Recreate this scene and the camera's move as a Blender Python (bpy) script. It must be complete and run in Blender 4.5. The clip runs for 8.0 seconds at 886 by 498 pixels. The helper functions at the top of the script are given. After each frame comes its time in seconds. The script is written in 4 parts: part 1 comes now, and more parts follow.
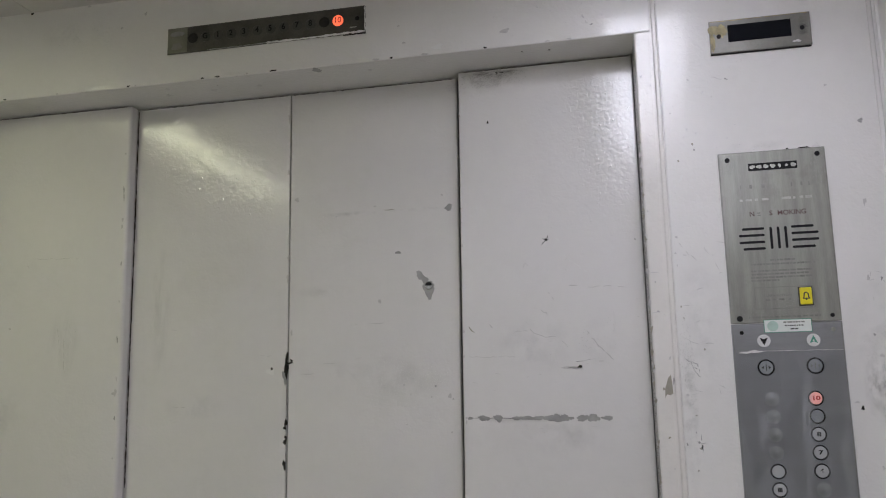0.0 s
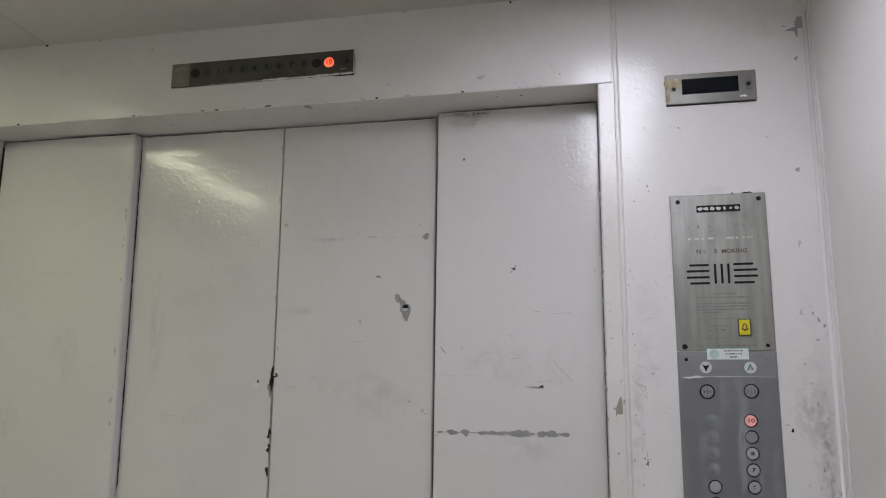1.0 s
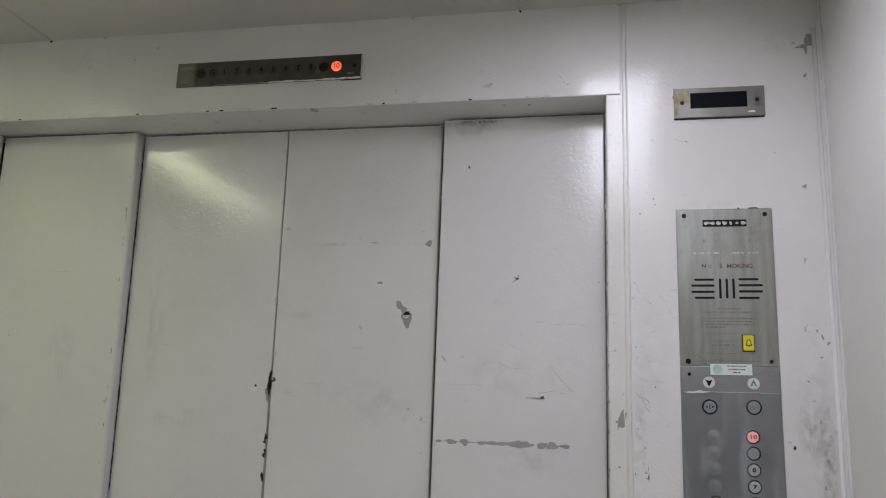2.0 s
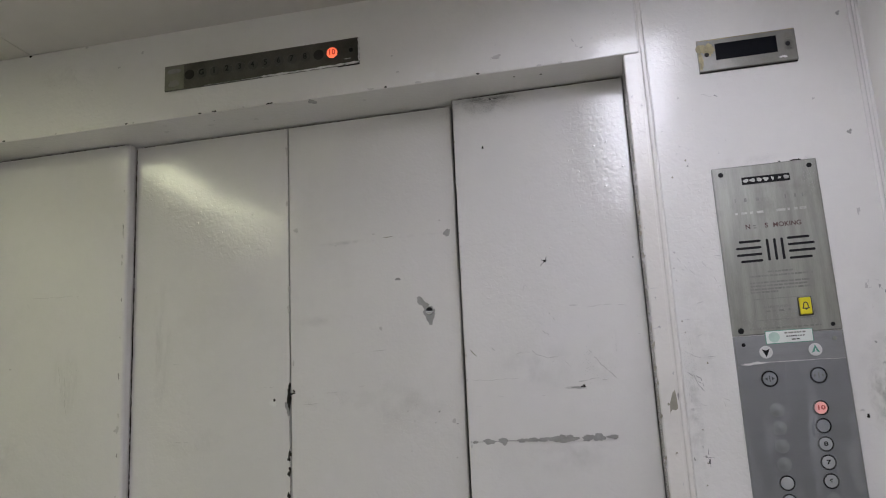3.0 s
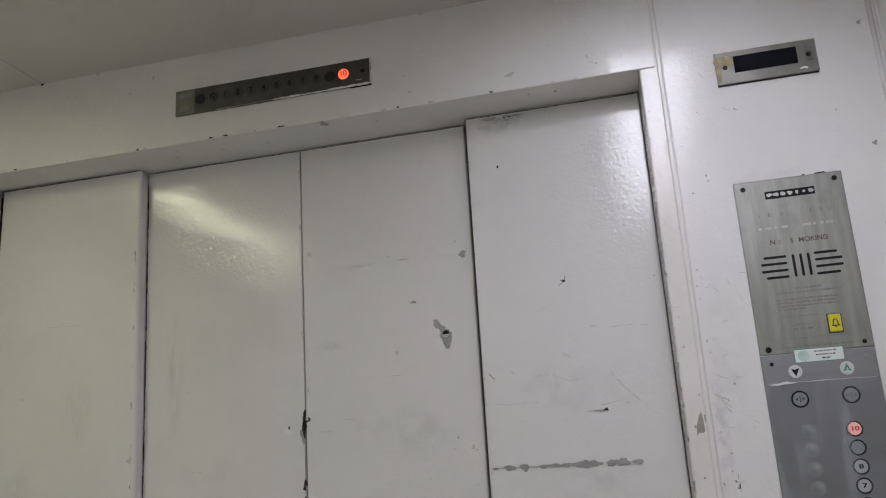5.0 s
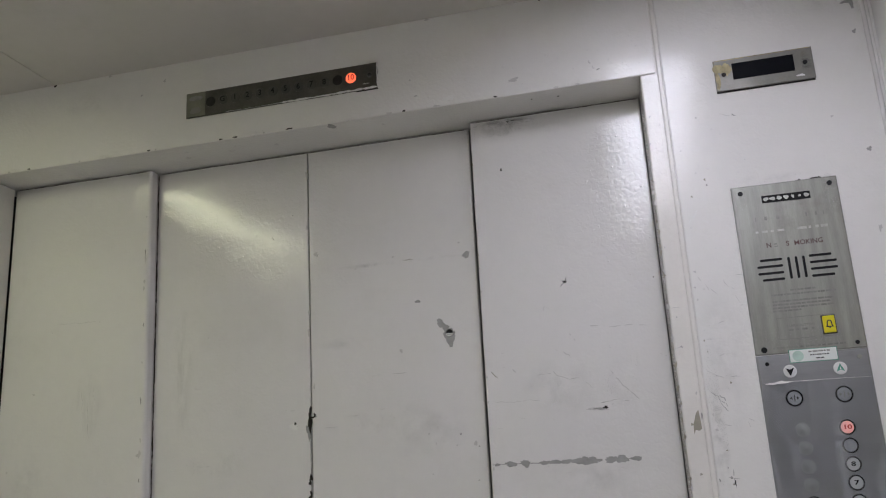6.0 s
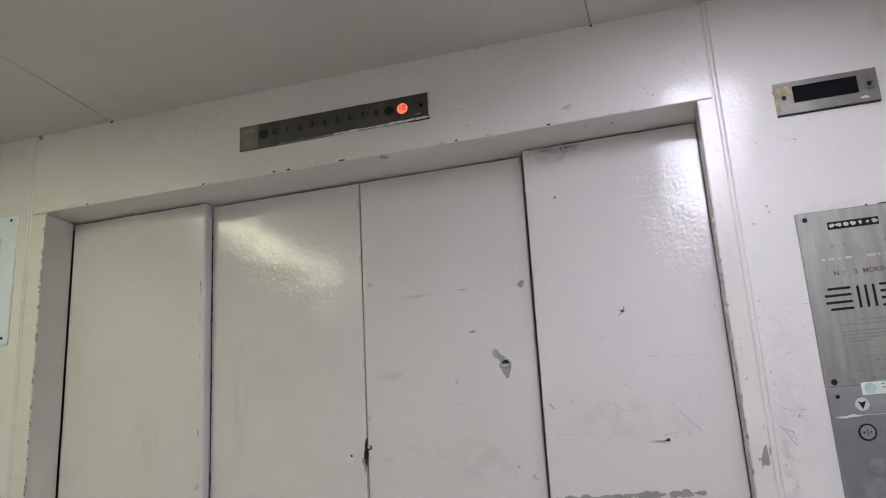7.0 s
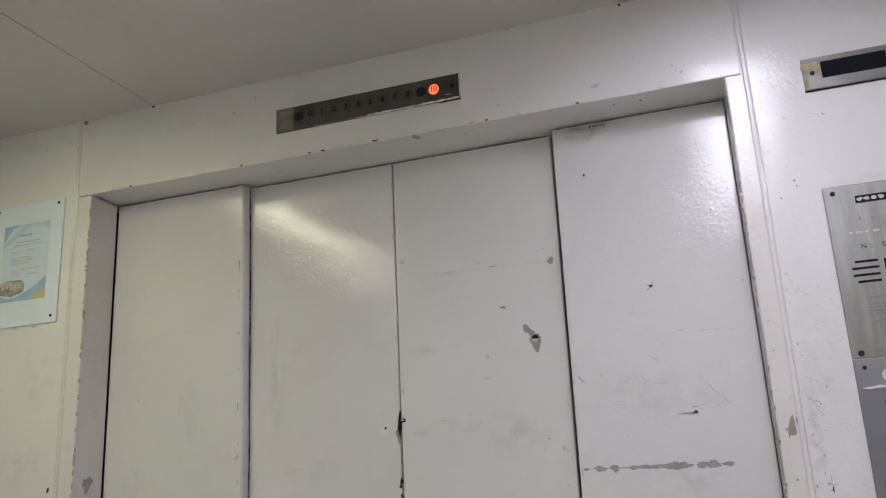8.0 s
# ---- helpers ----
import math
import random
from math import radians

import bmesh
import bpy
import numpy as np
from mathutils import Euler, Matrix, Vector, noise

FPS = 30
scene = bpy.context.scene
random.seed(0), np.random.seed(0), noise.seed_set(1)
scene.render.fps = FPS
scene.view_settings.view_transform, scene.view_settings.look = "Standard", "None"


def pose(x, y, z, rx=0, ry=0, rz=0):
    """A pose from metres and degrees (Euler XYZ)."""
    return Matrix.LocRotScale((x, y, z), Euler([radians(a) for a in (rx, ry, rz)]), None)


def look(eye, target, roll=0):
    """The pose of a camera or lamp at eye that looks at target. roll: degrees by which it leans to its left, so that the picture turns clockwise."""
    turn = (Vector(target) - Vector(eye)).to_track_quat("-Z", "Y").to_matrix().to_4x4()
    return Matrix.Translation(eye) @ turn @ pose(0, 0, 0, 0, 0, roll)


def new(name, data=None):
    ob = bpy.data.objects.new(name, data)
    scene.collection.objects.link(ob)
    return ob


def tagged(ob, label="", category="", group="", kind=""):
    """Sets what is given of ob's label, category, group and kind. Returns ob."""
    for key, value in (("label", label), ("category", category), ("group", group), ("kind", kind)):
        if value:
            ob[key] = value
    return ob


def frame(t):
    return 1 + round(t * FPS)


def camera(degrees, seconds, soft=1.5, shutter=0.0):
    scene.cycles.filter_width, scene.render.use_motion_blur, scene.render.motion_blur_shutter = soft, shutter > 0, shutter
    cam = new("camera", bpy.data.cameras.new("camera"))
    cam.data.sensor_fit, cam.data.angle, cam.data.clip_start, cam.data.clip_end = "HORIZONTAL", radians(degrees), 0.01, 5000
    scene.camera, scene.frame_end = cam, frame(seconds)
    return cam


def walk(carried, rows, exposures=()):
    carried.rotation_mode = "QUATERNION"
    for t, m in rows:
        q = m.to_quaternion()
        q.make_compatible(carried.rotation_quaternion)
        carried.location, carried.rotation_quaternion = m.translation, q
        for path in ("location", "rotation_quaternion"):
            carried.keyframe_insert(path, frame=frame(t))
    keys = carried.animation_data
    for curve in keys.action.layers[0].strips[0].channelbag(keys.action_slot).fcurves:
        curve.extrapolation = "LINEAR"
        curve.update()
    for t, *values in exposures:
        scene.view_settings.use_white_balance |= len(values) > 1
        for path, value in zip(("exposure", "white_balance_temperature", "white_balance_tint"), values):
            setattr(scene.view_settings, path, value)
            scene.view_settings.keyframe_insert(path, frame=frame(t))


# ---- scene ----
cam = camera(55.8, 8.0, soft=1.1)
PATH = [
    (0, (1.364, -1.442, 1.467), (0.943, 0.481, 1.817), -1.1),
    (0.5, (1.409, -1.508, 1.458), (0.976, 0.411, 1.823), -0.8),
    (1, (1.428, -1.568, 1.457), (1.023, 0.35, 1.852), 0.4),
    (1.2, (1.432, -1.576, 1.456), (1.03, 0.343, 1.853), 0.8),
    (2.3, (1.394, -1.544, 1.456), (1.014, 0.375, 1.876), 1.9),
    (2.5, (1.395, -1.498, 1.443), (1.001, 0.418, 1.861), 1.1),
    (3, (1.358, -1.445, 1.435), (0.953, 0.462, 1.881), -3.0),
    (3.5, (1.353, -1.42, 1.434), (0.946, 0.482, 1.899), -3.6),
    (4, (1.338, -1.415, 1.437), (0.929, 0.482, 1.922), -3.8),
    (4.5, (1.336, -1.411, 1.44), (0.919, 0.48, 1.94), -4.0),
    (4.7, (1.341, -1.412, 1.441), (0.916, 0.477, 1.941), -4.0),
    (5.8, (1.357, -1.437, 1.427), (0.914, 0.444, 1.943), -3.2),
    (6, (1.352, -1.449, 1.427), (0.916, 0.435, 1.935), -3.3),
    (6.5, (1.353, -1.466, 1.441), (0.878, 0.406, 1.962), -3.4),
    (7, (1.329, -1.452, 1.463), (0.802, 0.399, 2.007), -3.4),
    (7.5, (1.328, -1.464, 1.451), (0.757, 0.372, 2.001), -3.3),
    (8, (1.341, -1.477, 1.423), (0.734, 0.353, 1.955), -2.9),
]
walk(cam, [(t, look(eye, target, roll)) for t, eye, target, roll in PATH], [(0.0, 0.62, 6500, 10), (6.3, 0.62, 6500, 10), (6.55, 0.59, 6500, 11), (6.95, 0.88, 6470, 13.5), (8.0, 0.88, 6470, 13.5)])

# ---- world and light ----
world = bpy.data.worlds.new("world")
scene.world = world
world.use_nodes = True
world.node_tree.nodes["Background"].inputs[0].default_value = (0.02, 0.02, 0.02, 1)
LAMP_LEFT = ((0.965, 1.0, 0.69), 7.7)
LAMP_RIGHT = ((0.955, 0.96, 1.11), 8.5)


# ---- materials ----
def material(name, base, rough=0.5, metal=0.0, vary=0.1, scale=6.0, bump=0.0, bump_scale=150.0, specks=0.0, stretch=(1, 1, 1), coat=0.0, dirt=(0.25, 0.22, 0.18), dirt_amount=0.0, rough_vary=0.08, spec=0.5):
    m = bpy.data.materials.new(name)
    m.use_nodes = True
    nt = m.node_tree
    n, l = nt.nodes, nt.links
    b = n["Principled BSDF"]
    b.inputs["Metallic"].default_value = metal
    b.inputs["Coat Weight"].default_value = coat
    b.inputs["Specular IOR Level"].default_value = spec
    b.inputs["Coat Roughness"].default_value = 0.12
    mp = n.new("ShaderNodeMapping")
    mp.inputs["Scale"].default_value = stretch
    geo = n.new("ShaderNodeNewGeometry")
    l.new(geo.outputs["Position"], mp.inputs["Vector"])
    big = n.new("ShaderNodeTexNoise")
    big.inputs["Scale"].default_value, big.inputs["Detail"].default_value = scale, 6
    fine = n.new("ShaderNodeTexNoise")
    fine.inputs["Scale"].default_value, fine.inputs["Detail"].default_value = scale * 14, 3
    for t in (big, fine):
        l.new(mp.outputs[0], t.inputs["Vector"])
    mix = n.new("ShaderNodeMath")
    mix.operation = "MULTIPLY_ADD"
    mix.inputs[1].default_value = 0.35
    l.new(fine.outputs["Fac"], mix.inputs[0])
    l.new(big.outputs["Fac"], mix.inputs[2])
    ramp = n.new("ShaderNodeMapRange")
    ramp.inputs["From Min"].default_value, ramp.inputs["From Max"].default_value = 0.45, 0.9
    ramp.inputs["To Min"].default_value, ramp.inputs["To Max"].default_value = 1 - vary, 1 + vary
    l.new(mix.outputs[0], ramp.inputs["Value"])
    tint = n.new("ShaderNodeVectorMath")
    tint.operation = "SCALE"
    tint.inputs[0].default_value = base
    l.new(ramp.outputs[0], tint.inputs["Scale"])
    colour = tint.outputs[0]
    if dirt_amount:
        dn = n.new("ShaderNodeTexNoise")
        dn.inputs["Scale"].default_value, dn.inputs["Detail"].default_value, dn.inputs["Roughness"].default_value = scale * 1.7, 8, 0.7
        l.new(geo.outputs["Position"], dn.inputs["Vector"])
        dr = n.new("ShaderNodeMapRange")
        dr.inputs["From Min"].default_value, dr.inputs["From Max"].default_value = 0.56, 0.8
        dr.inputs["To Max"].default_value = dirt_amount
        l.new(dn.outputs["Fac"], dr.inputs["Value"])
        dm = n.new("ShaderNodeMix")
        dm.data_type = "RGBA"
        dm.inputs["B"].default_value = (*dirt, 1)
        l.new(dr.outputs[0], dm.inputs["Factor"])
        l.new(colour, dm.inputs["A"])
        colour = dm.outputs["Result"]
    if specks:
        vo = n.new("ShaderNodeTexVoronoi")
        vo.inputs["Scale"].default_value = 26.0
        l.new(geo.outputs["Position"], vo.inputs["Vector"])
        wob = n.new("ShaderNodeTexNoise")
        wob.inputs["Scale"].default_value = 260.0
        l.new(geo.outputs["Position"], wob.inputs["Vector"])
        add = n.new("ShaderNodeMath")
        add.operation = "MULTIPLY_ADD"
        add.inputs[1].default_value = 0.09
        l.new(wob.outputs["Fac"], add.inputs[0])
        l.new(vo.outputs["Distance"], add.inputs[2])
        small = n.new("ShaderNodeMath")
        small.operation = "LESS_THAN"
        small.inputs[1].default_value = 0.075
        l.new(add.outputs[0], small.inputs[0])
        sep = n.new("ShaderNodeSeparateColor")
        l.new(vo.outputs["Color"], sep.inputs[0])
        few = n.new("ShaderNodeMath")
        few.operation = "LESS_THAN"
        few.inputs[1].default_value = specks
        l.new(sep.outputs[0], few.inputs[0])
        both = n.new("ShaderNodeMath")
        both.operation = "MULTIPLY"
        l.new(small.outputs[0], both.inputs[0])
        l.new(few.outputs[0], both.inputs[1])
        sm = n.new("ShaderNodeMix")
        sm.data_type = "RGBA"
        sm.inputs["B"].default_value = (0.16, 0.15, 0.13, 1)
        l.new(both.outputs[0], sm.inputs["Factor"])
        l.new(colour, sm.inputs["A"])
        colour = sm.outputs["Result"]
    l.new(colour, b.inputs["Base Color"])
    rr = n.new("ShaderNodeMapRange")
    rr.inputs["To Min"].default_value, rr.inputs["To Max"].default_value = max(0.03, rough - rough_vary), rough + rough_vary
    l.new(big.outputs["Fac"], rr.inputs["Value"])
    l.new(rr.outputs[0], b.inputs["Roughness"])
    if bump:
        peel = n.new("ShaderNodeTexNoise")
        peel.inputs["Scale"].default_value, peel.inputs["Detail"].default_value, peel.inputs["Distortion"].default_value = bump_scale, 1.2, 0.8
        l.new(mp.outputs[0], peel.inputs["Vector"])
        bn = n.new("ShaderNodeBump")
        bn.inputs["Strength"].default_value, bn.inputs["Distance"].default_value = 1.0, bump
        l.new(peel.outputs["Fac"], bn.inputs["Height"])
        wave = n.new("ShaderNodeTexNoise")
        wave.inputs["Scale"].default_value = 9.0
        l.new(geo.outputs["Position"], wave.inputs["Vector"])
        bw = n.new("ShaderNodeBump")
        bw.inputs["Strength"].default_value, bw.inputs["Distance"].default_value = 1.0, 0.002
        l.new(wave.outputs["Fac"], bw.inputs["Height"])
        l.new(bw.outputs[0], bn.inputs["Normal"])
        l.new(bn.outputs[0], b.inputs["Normal"])
    return m


def glow(name, colour, strength):
    m = bpy.data.materials.new(name)
    m.use_nodes = True
    b = m.node_tree.nodes["Principled BSDF"]
    b.inputs["Base Color"].default_value = (*colour, 1)
    b.inputs["Emission Color"].default_value = (*colour, 1)
    b.inputs["Emission Strength"].default_value = strength
    return m


WALL_PAINT = material("glossy_wall_paint", (0.755, 0.738, 0.722), 0.04, vary=0.03, scale=3, bump=0.00050, bump_scale=130, specks=0.04, dirt_amount=0.10, rough_vary=0.012, spec=0.40)
JAMB_PAINT = material("thick_jamb_paint", (0.73, 0.705, 0.672), 0.07, vary=0.05, scale=7, bump=0.00055, bump_scale=105, specks=0.20, dirt_amount=0.30, rough_vary=0.04, spec=0.36)
DOOR_PAINT = material("glossy_door_paint", (0.74, 0.722, 0.716), 0.04, vary=0.03, scale=3, bump=0.00043, bump_scale=130, specks=0.03, dirt_amount=0.10, rough_vary=0.012, spec=0.50)
CEILING_PAINT = material("matt_ceiling_paint", (0.62, 0.592, 0.562), 0.5, vary=0.04, scale=2.5, bump=0.0002, bump_scale=200, dirt_amount=0.12)
SIDE_PAINT = material("satin_wall_paint", (0.755, 0.738, 0.722), 0.30, vary=0.03, scale=3, bump=0.00010, bump_scale=135, specks=0.03, dirt_amount=0.10)
FLOOR_VINYL = material("floor_vinyl", (0.50, 0.49, 0.48), 0.5, vary=0.12, scale=12, bump=0.0004)
STEEL = material("brushed_steel", (0.345, 0.35, 0.32), 0.33, metal=0.9, vary=0.15, scale=7, bump=0.00003, bump_scale=300, stretch=(12, 1, 1), dirt=(0.16, 0.15, 0.12), dirt_amount=0.5)
STEEL_LOW = material("dull_brushed_steel", (0.32, 0.325, 0.338), 0.36, metal=0.85, vary=0.08, scale=8, bump=0.00003, bump_scale=300, stretch=(1, 1, 8), dirt=(0.14, 0.14, 0.14), dirt_amount=0.35)
SPUN_STEEL = material("spun_steel", (0.40, 0.405, 0.415), 0.30, metal=0.9, vary=0.02, scale=20)
SMOKED = material("grimy_smoked_metal", (0.085, 0.083, 0.070), 0.38, metal=0.3, vary=0.32, scale=24, dirt=(0.04, 0.04, 0.03), dirt_amount=0.6)
TAPE = material("yellowed_cover", (0.17, 0.165, 0.13), 0.4, vary=0.25, scale=30, dirt_amount=0.4)
TARNISH = material("tarnished_steel", (0.24, 0.235, 0.215), 0.4, metal=0.6, vary=0.15, scale=25, dirt=(0.20, 0.17, 0.10), dirt_amount=0.6)
YELLOW_STAIN = material("yellowed_adhesive", (0.32, 0.27, 0.14), 0.5, vary=0.55, scale=60)
BLACK = material("black_plastic", (0.012, 0.012, 0.013), 0.45, vary=0.2, scale=40, spec=0.18)
GLASS_BLACK = material("black_display_glass", (0.008, 0.009, 0.012), 0.12, vary=0.1, scale=10, spec=0.22)
INK = material("dark_ink", (0.05, 0.05, 0.05), 0.6, vary=0.2, scale=90)
WORN_RED = material("worn_red_brown_ink", (0.10, 0.055, 0.052), 0.6, vary=0.3, scale=90)
FADED_INK = material("faded_ink", (0.235, 0.235, 0.22), 0.5, vary=0.2, scale=90)
PALE_INK = material("pale_worn_ink", (0.47, 0.47, 0.44), 0.5, vary=0.2, scale=90)
RED_INK = material("red_ink", (0.55, 0.05, 0.04), 0.5, vary=0.1, scale=90)
PRIMER = material("bare_grey_primer", (0.32, 0.315, 0.31), 0.55, vary=0.15, scale=60)
OLIVE_PRIMER = material("old_olive_undercoat", (0.29, 0.27, 0.22), 0.55, vary=0.18, scale=60)
SOOT = material("black_grime", (0.025, 0.023, 0.02), 0.7, vary=0.3, scale=80, spec=0.15)
SCUFF = material("grey_scuff", (0.53, 0.51, 0.505), 0.45, vary=0.12, scale=80)
FRESH = material("raised_white_paint", (0.78, 0.77, 0.76), 0.2, vary=0.03, scale=50)
YELLOW = material("yellow_button_plastic", (0.72, 0.62, 0.02), 0.35, vary=0.08, scale=60)
WHITE_PLASTIC = material("white_button_plastic", (0.62, 0.62, 0.62), 0.35, vary=0.06, scale=60)
GREY_PLASTIC = material("worn_grey_button", (0.36, 0.37, 0.39), 0.35, vary=0.1, scale=60)
PINK_LIT = glow("lit_red_button", (0.90, 0.42, 0.38), 0.24)
ORANGE_LIT = glow("lit_orange_lens", (1.0, 0.13, 0.06), 0.95)
GREEN_INK = material("green_print", (0.10, 0.33, 0.24), 0.5, vary=0.15, scale=80)
MINT = material("pale_green_print", (0.45, 0.60, 0.53), 0.5, vary=0.08, scale=60)
LABEL_WHITE = material("white_label", (0.70, 0.73, 0.70), 0.4, vary=0.04, scale=40)
BOARD = material("white_plastic_board", (0.72, 0.79, 0.85), 0.3, vary=0.03, scale=8)
PAPER = material("printed_paper", (0.62, 0.71, 0.79), 0.4, vary=0.04, scale=20)
BLUE_PRINT = material("blue_print", (0.34, 0.47, 0.60), 0.4, vary=0.12, scale=30)
PALE_BLUE = material("pale_blue_print", (0.50, 0.60, 0.67), 0.4, vary=0.08, scale=30)
GOLD_PRINT = material("gold_print", (0.60, 0.50, 0.25), 0.4, vary=0.1, scale=40)
PHOTO = material("grey_photo_print", (0.30, 0.29, 0.27), 0.4, vary=0.6, scale=55)
DIFFUSER_LEFT = glow("greenish_diffuser", *LAMP_LEFT)
DIFFUSER_RIGHT = glow("white_diffuser", *LAMP_RIGHT)
DARK_BACKING = material("dark_backing", (0.02, 0.02, 0.02), 0.8, vary=0.3, scale=8)


def film_material():
    m = bpy.data.materials.new("clear_plastic_film")
    m.use_nodes = True
    n, l = m.node_tree.nodes, m.node_tree.links
    n.remove(n["Principled BSDF"])
    clear, gloss, mix, lw = (n.new(k) for k in ("ShaderNodeBsdfTransparent", "ShaderNodeBsdfGlossy", "ShaderNodeMixShader", "ShaderNodeFresnel"))
    clear.inputs[0].default_value = (0.88, 0.885, 0.90, 1)
    gloss.inputs["Roughness"].default_value = 0.16
    lw.inputs["IOR"].default_value = 1.45
    nz, bp, geo = n.new("ShaderNodeTexNoise"), n.new("ShaderNodeBump"), n.new("ShaderNodeNewGeometry")
    nz.inputs["Scale"].default_value = 38
    bp.inputs["Distance"].default_value = 0.0012
    l.new(geo.outputs["Position"], nz.inputs["Vector"])
    l.new(nz.outputs["Fac"], bp.inputs["Height"])
    l.new(bp.outputs[0], gloss.inputs["Normal"])
    l.new(lw.outputs[0], mix.inputs[0])
    l.new(clear.outputs[0], mix.inputs[1])
    l.new(gloss.outputs[0], mix.inputs[2])
    # Whitish glare streaks on the film, painted in as stretched diffuse noise.
    glare_haze, over, hz, hr = (n.new(k) for k in ("ShaderNodeBsdfDiffuse", "ShaderNodeMixShader", "ShaderNodeTexNoise", "ShaderNodeMapRange"))
    glare_haze.inputs[0].default_value = (0.7, 0.72, 0.76, 1)
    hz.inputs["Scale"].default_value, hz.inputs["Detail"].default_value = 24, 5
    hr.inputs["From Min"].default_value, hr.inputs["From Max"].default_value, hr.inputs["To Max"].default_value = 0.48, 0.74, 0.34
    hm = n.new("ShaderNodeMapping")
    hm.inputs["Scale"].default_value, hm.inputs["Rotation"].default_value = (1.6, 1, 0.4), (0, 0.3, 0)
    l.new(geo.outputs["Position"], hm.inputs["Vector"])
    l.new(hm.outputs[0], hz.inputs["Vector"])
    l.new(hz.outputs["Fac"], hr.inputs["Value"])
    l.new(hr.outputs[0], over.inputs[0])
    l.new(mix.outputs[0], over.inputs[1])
    l.new(glare_haze.outputs[0], over.inputs[2])
    l.new(over.outputs[0], n["Material Output"].inputs["Surface"])
    return m


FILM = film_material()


def smudge_material(name, colour, strength, scale=38.0, stretch=(1, 1, 1)):
    """Rubbed-in dirt: thins out towards its edges and in patches."""
    m = bpy.data.materials.new(name)
    m.use_nodes = True
    n, l = m.node_tree.nodes, m.node_tree.links
    b = n["Principled BSDF"]
    b.inputs["Base Color"].default_value, b.inputs["Roughness"].default_value = (*colour, 1), 0.4
    co, sub, ln, fade, geo, mp, nz, rg, mul = (n.new(k) for k in ("ShaderNodeTexCoord", "ShaderNodeVectorMath", "ShaderNodeVectorMath", "ShaderNodeMapRange", "ShaderNodeNewGeometry", "ShaderNodeMapping", "ShaderNodeTexNoise", "ShaderNodeMapRange", "ShaderNodeMath"))
    sub.operation, ln.operation, mul.operation = "MULTIPLY_ADD", "LENGTH", "MULTIPLY"
    sub.inputs[1].default_value, sub.inputs[2].default_value = (2, 0, 2), (-1, 0, -1)
    l.new(co.outputs["Generated"], sub.inputs[0])
    l.new(sub.outputs[0], ln.inputs[0])
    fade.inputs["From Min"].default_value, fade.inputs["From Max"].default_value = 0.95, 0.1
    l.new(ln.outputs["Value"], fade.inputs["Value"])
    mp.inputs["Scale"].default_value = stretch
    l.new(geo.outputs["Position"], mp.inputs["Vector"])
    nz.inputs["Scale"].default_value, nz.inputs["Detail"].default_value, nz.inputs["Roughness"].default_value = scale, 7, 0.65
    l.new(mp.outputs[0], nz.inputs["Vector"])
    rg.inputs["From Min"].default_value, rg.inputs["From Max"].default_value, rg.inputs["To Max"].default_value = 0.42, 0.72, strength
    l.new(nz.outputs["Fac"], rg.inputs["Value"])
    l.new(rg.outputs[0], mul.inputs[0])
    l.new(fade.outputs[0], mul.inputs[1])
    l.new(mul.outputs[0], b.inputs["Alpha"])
    return m


SMUDGE = smudge_material("rubbed_grey_dirt", (0.34, 0.32, 0.29), 0.36)
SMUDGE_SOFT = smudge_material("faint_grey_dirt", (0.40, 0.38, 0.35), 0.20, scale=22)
SMUDGE_DARK = smudge_material("rubbed_black_grime", (0.07, 0.06, 0.05), 0.85, scale=50, stretch=(0.6, 1, 2))
SMUDGE_SPECKLED = smudge_material("speckled_grey_dirt", (0.28, 0.27, 0.25), 0.5, scale=85, stretch=(1, 1, 0.7))
SMEAR = smudge_material("vertical_smear", (0.36, 0.35, 0.33), 0.22, scale=40, stretch=(1.6, 1, 0.3))


# ---- building helpers ----
def part(name, bm, mat, parent=None, label=""):
    me = bpy.data.meshes.new(name)
    bmesh.ops.recalc_face_normals(bm, faces=bm.faces)
    bm.to_mesh(me)
    bm.free()
    me.materials.append(mat)
    ob = new(name, me)
    if parent:
        ob.parent = parent
    return tagged(ob, label)


def thing(name, label, category, group="", kind=""):
    return tagged(new(name), label, category, group, kind)


def add_box(bm, x0, x1, y0, y1, z0, z1, bevel=0.0, segments=2):
    made = bmesh.ops.create_cube(bm, size=1)["verts"]
    for v in made:
        v.co = Vector(((x0 + x1) / 2 + v.co.x * (x1 - x0), (y0 + y1) / 2 + v.co.y * (y1 - y0), (z0 + z1) / 2 + v.co.z * (z1 - z0)))
    if bevel:
        edges = list({e for v in made for e in v.link_edges})
        bmesh.ops.bevel(bm, geom=edges, offset=bevel, segments=segments, affect="EDGES", profile=0.5)
    return bm


def box(*args, **kw):
    return add_box(bmesh.new(), *args, **kw)


def outline(bm, points, y, depth):
    """A flat piece in the wall's plane: its outline as (x, z), its front at y, its depth behind that."""
    front = [bm.verts.new((x, y, z)) for x, z in points]
    back = [bm.verts.new((x, y + depth, z)) for x, z in points]
    bm.faces.new(front)
    bm.faces.new(back[::-1])
    for a in range(len(points)):
        b = (a + 1) % len(points)
        bm.faces.new((front[a], back[a], back[b], front[b]))
    return bm


def disc(x, z, y, r, depth, n=28, bm=None):
    return outline(bm or bmesh.new(), [(x + r * math.cos(2 * math.pi * k / n), z + r * math.sin(2 * math.pi * k / n)) for k in range(n)], y, depth)


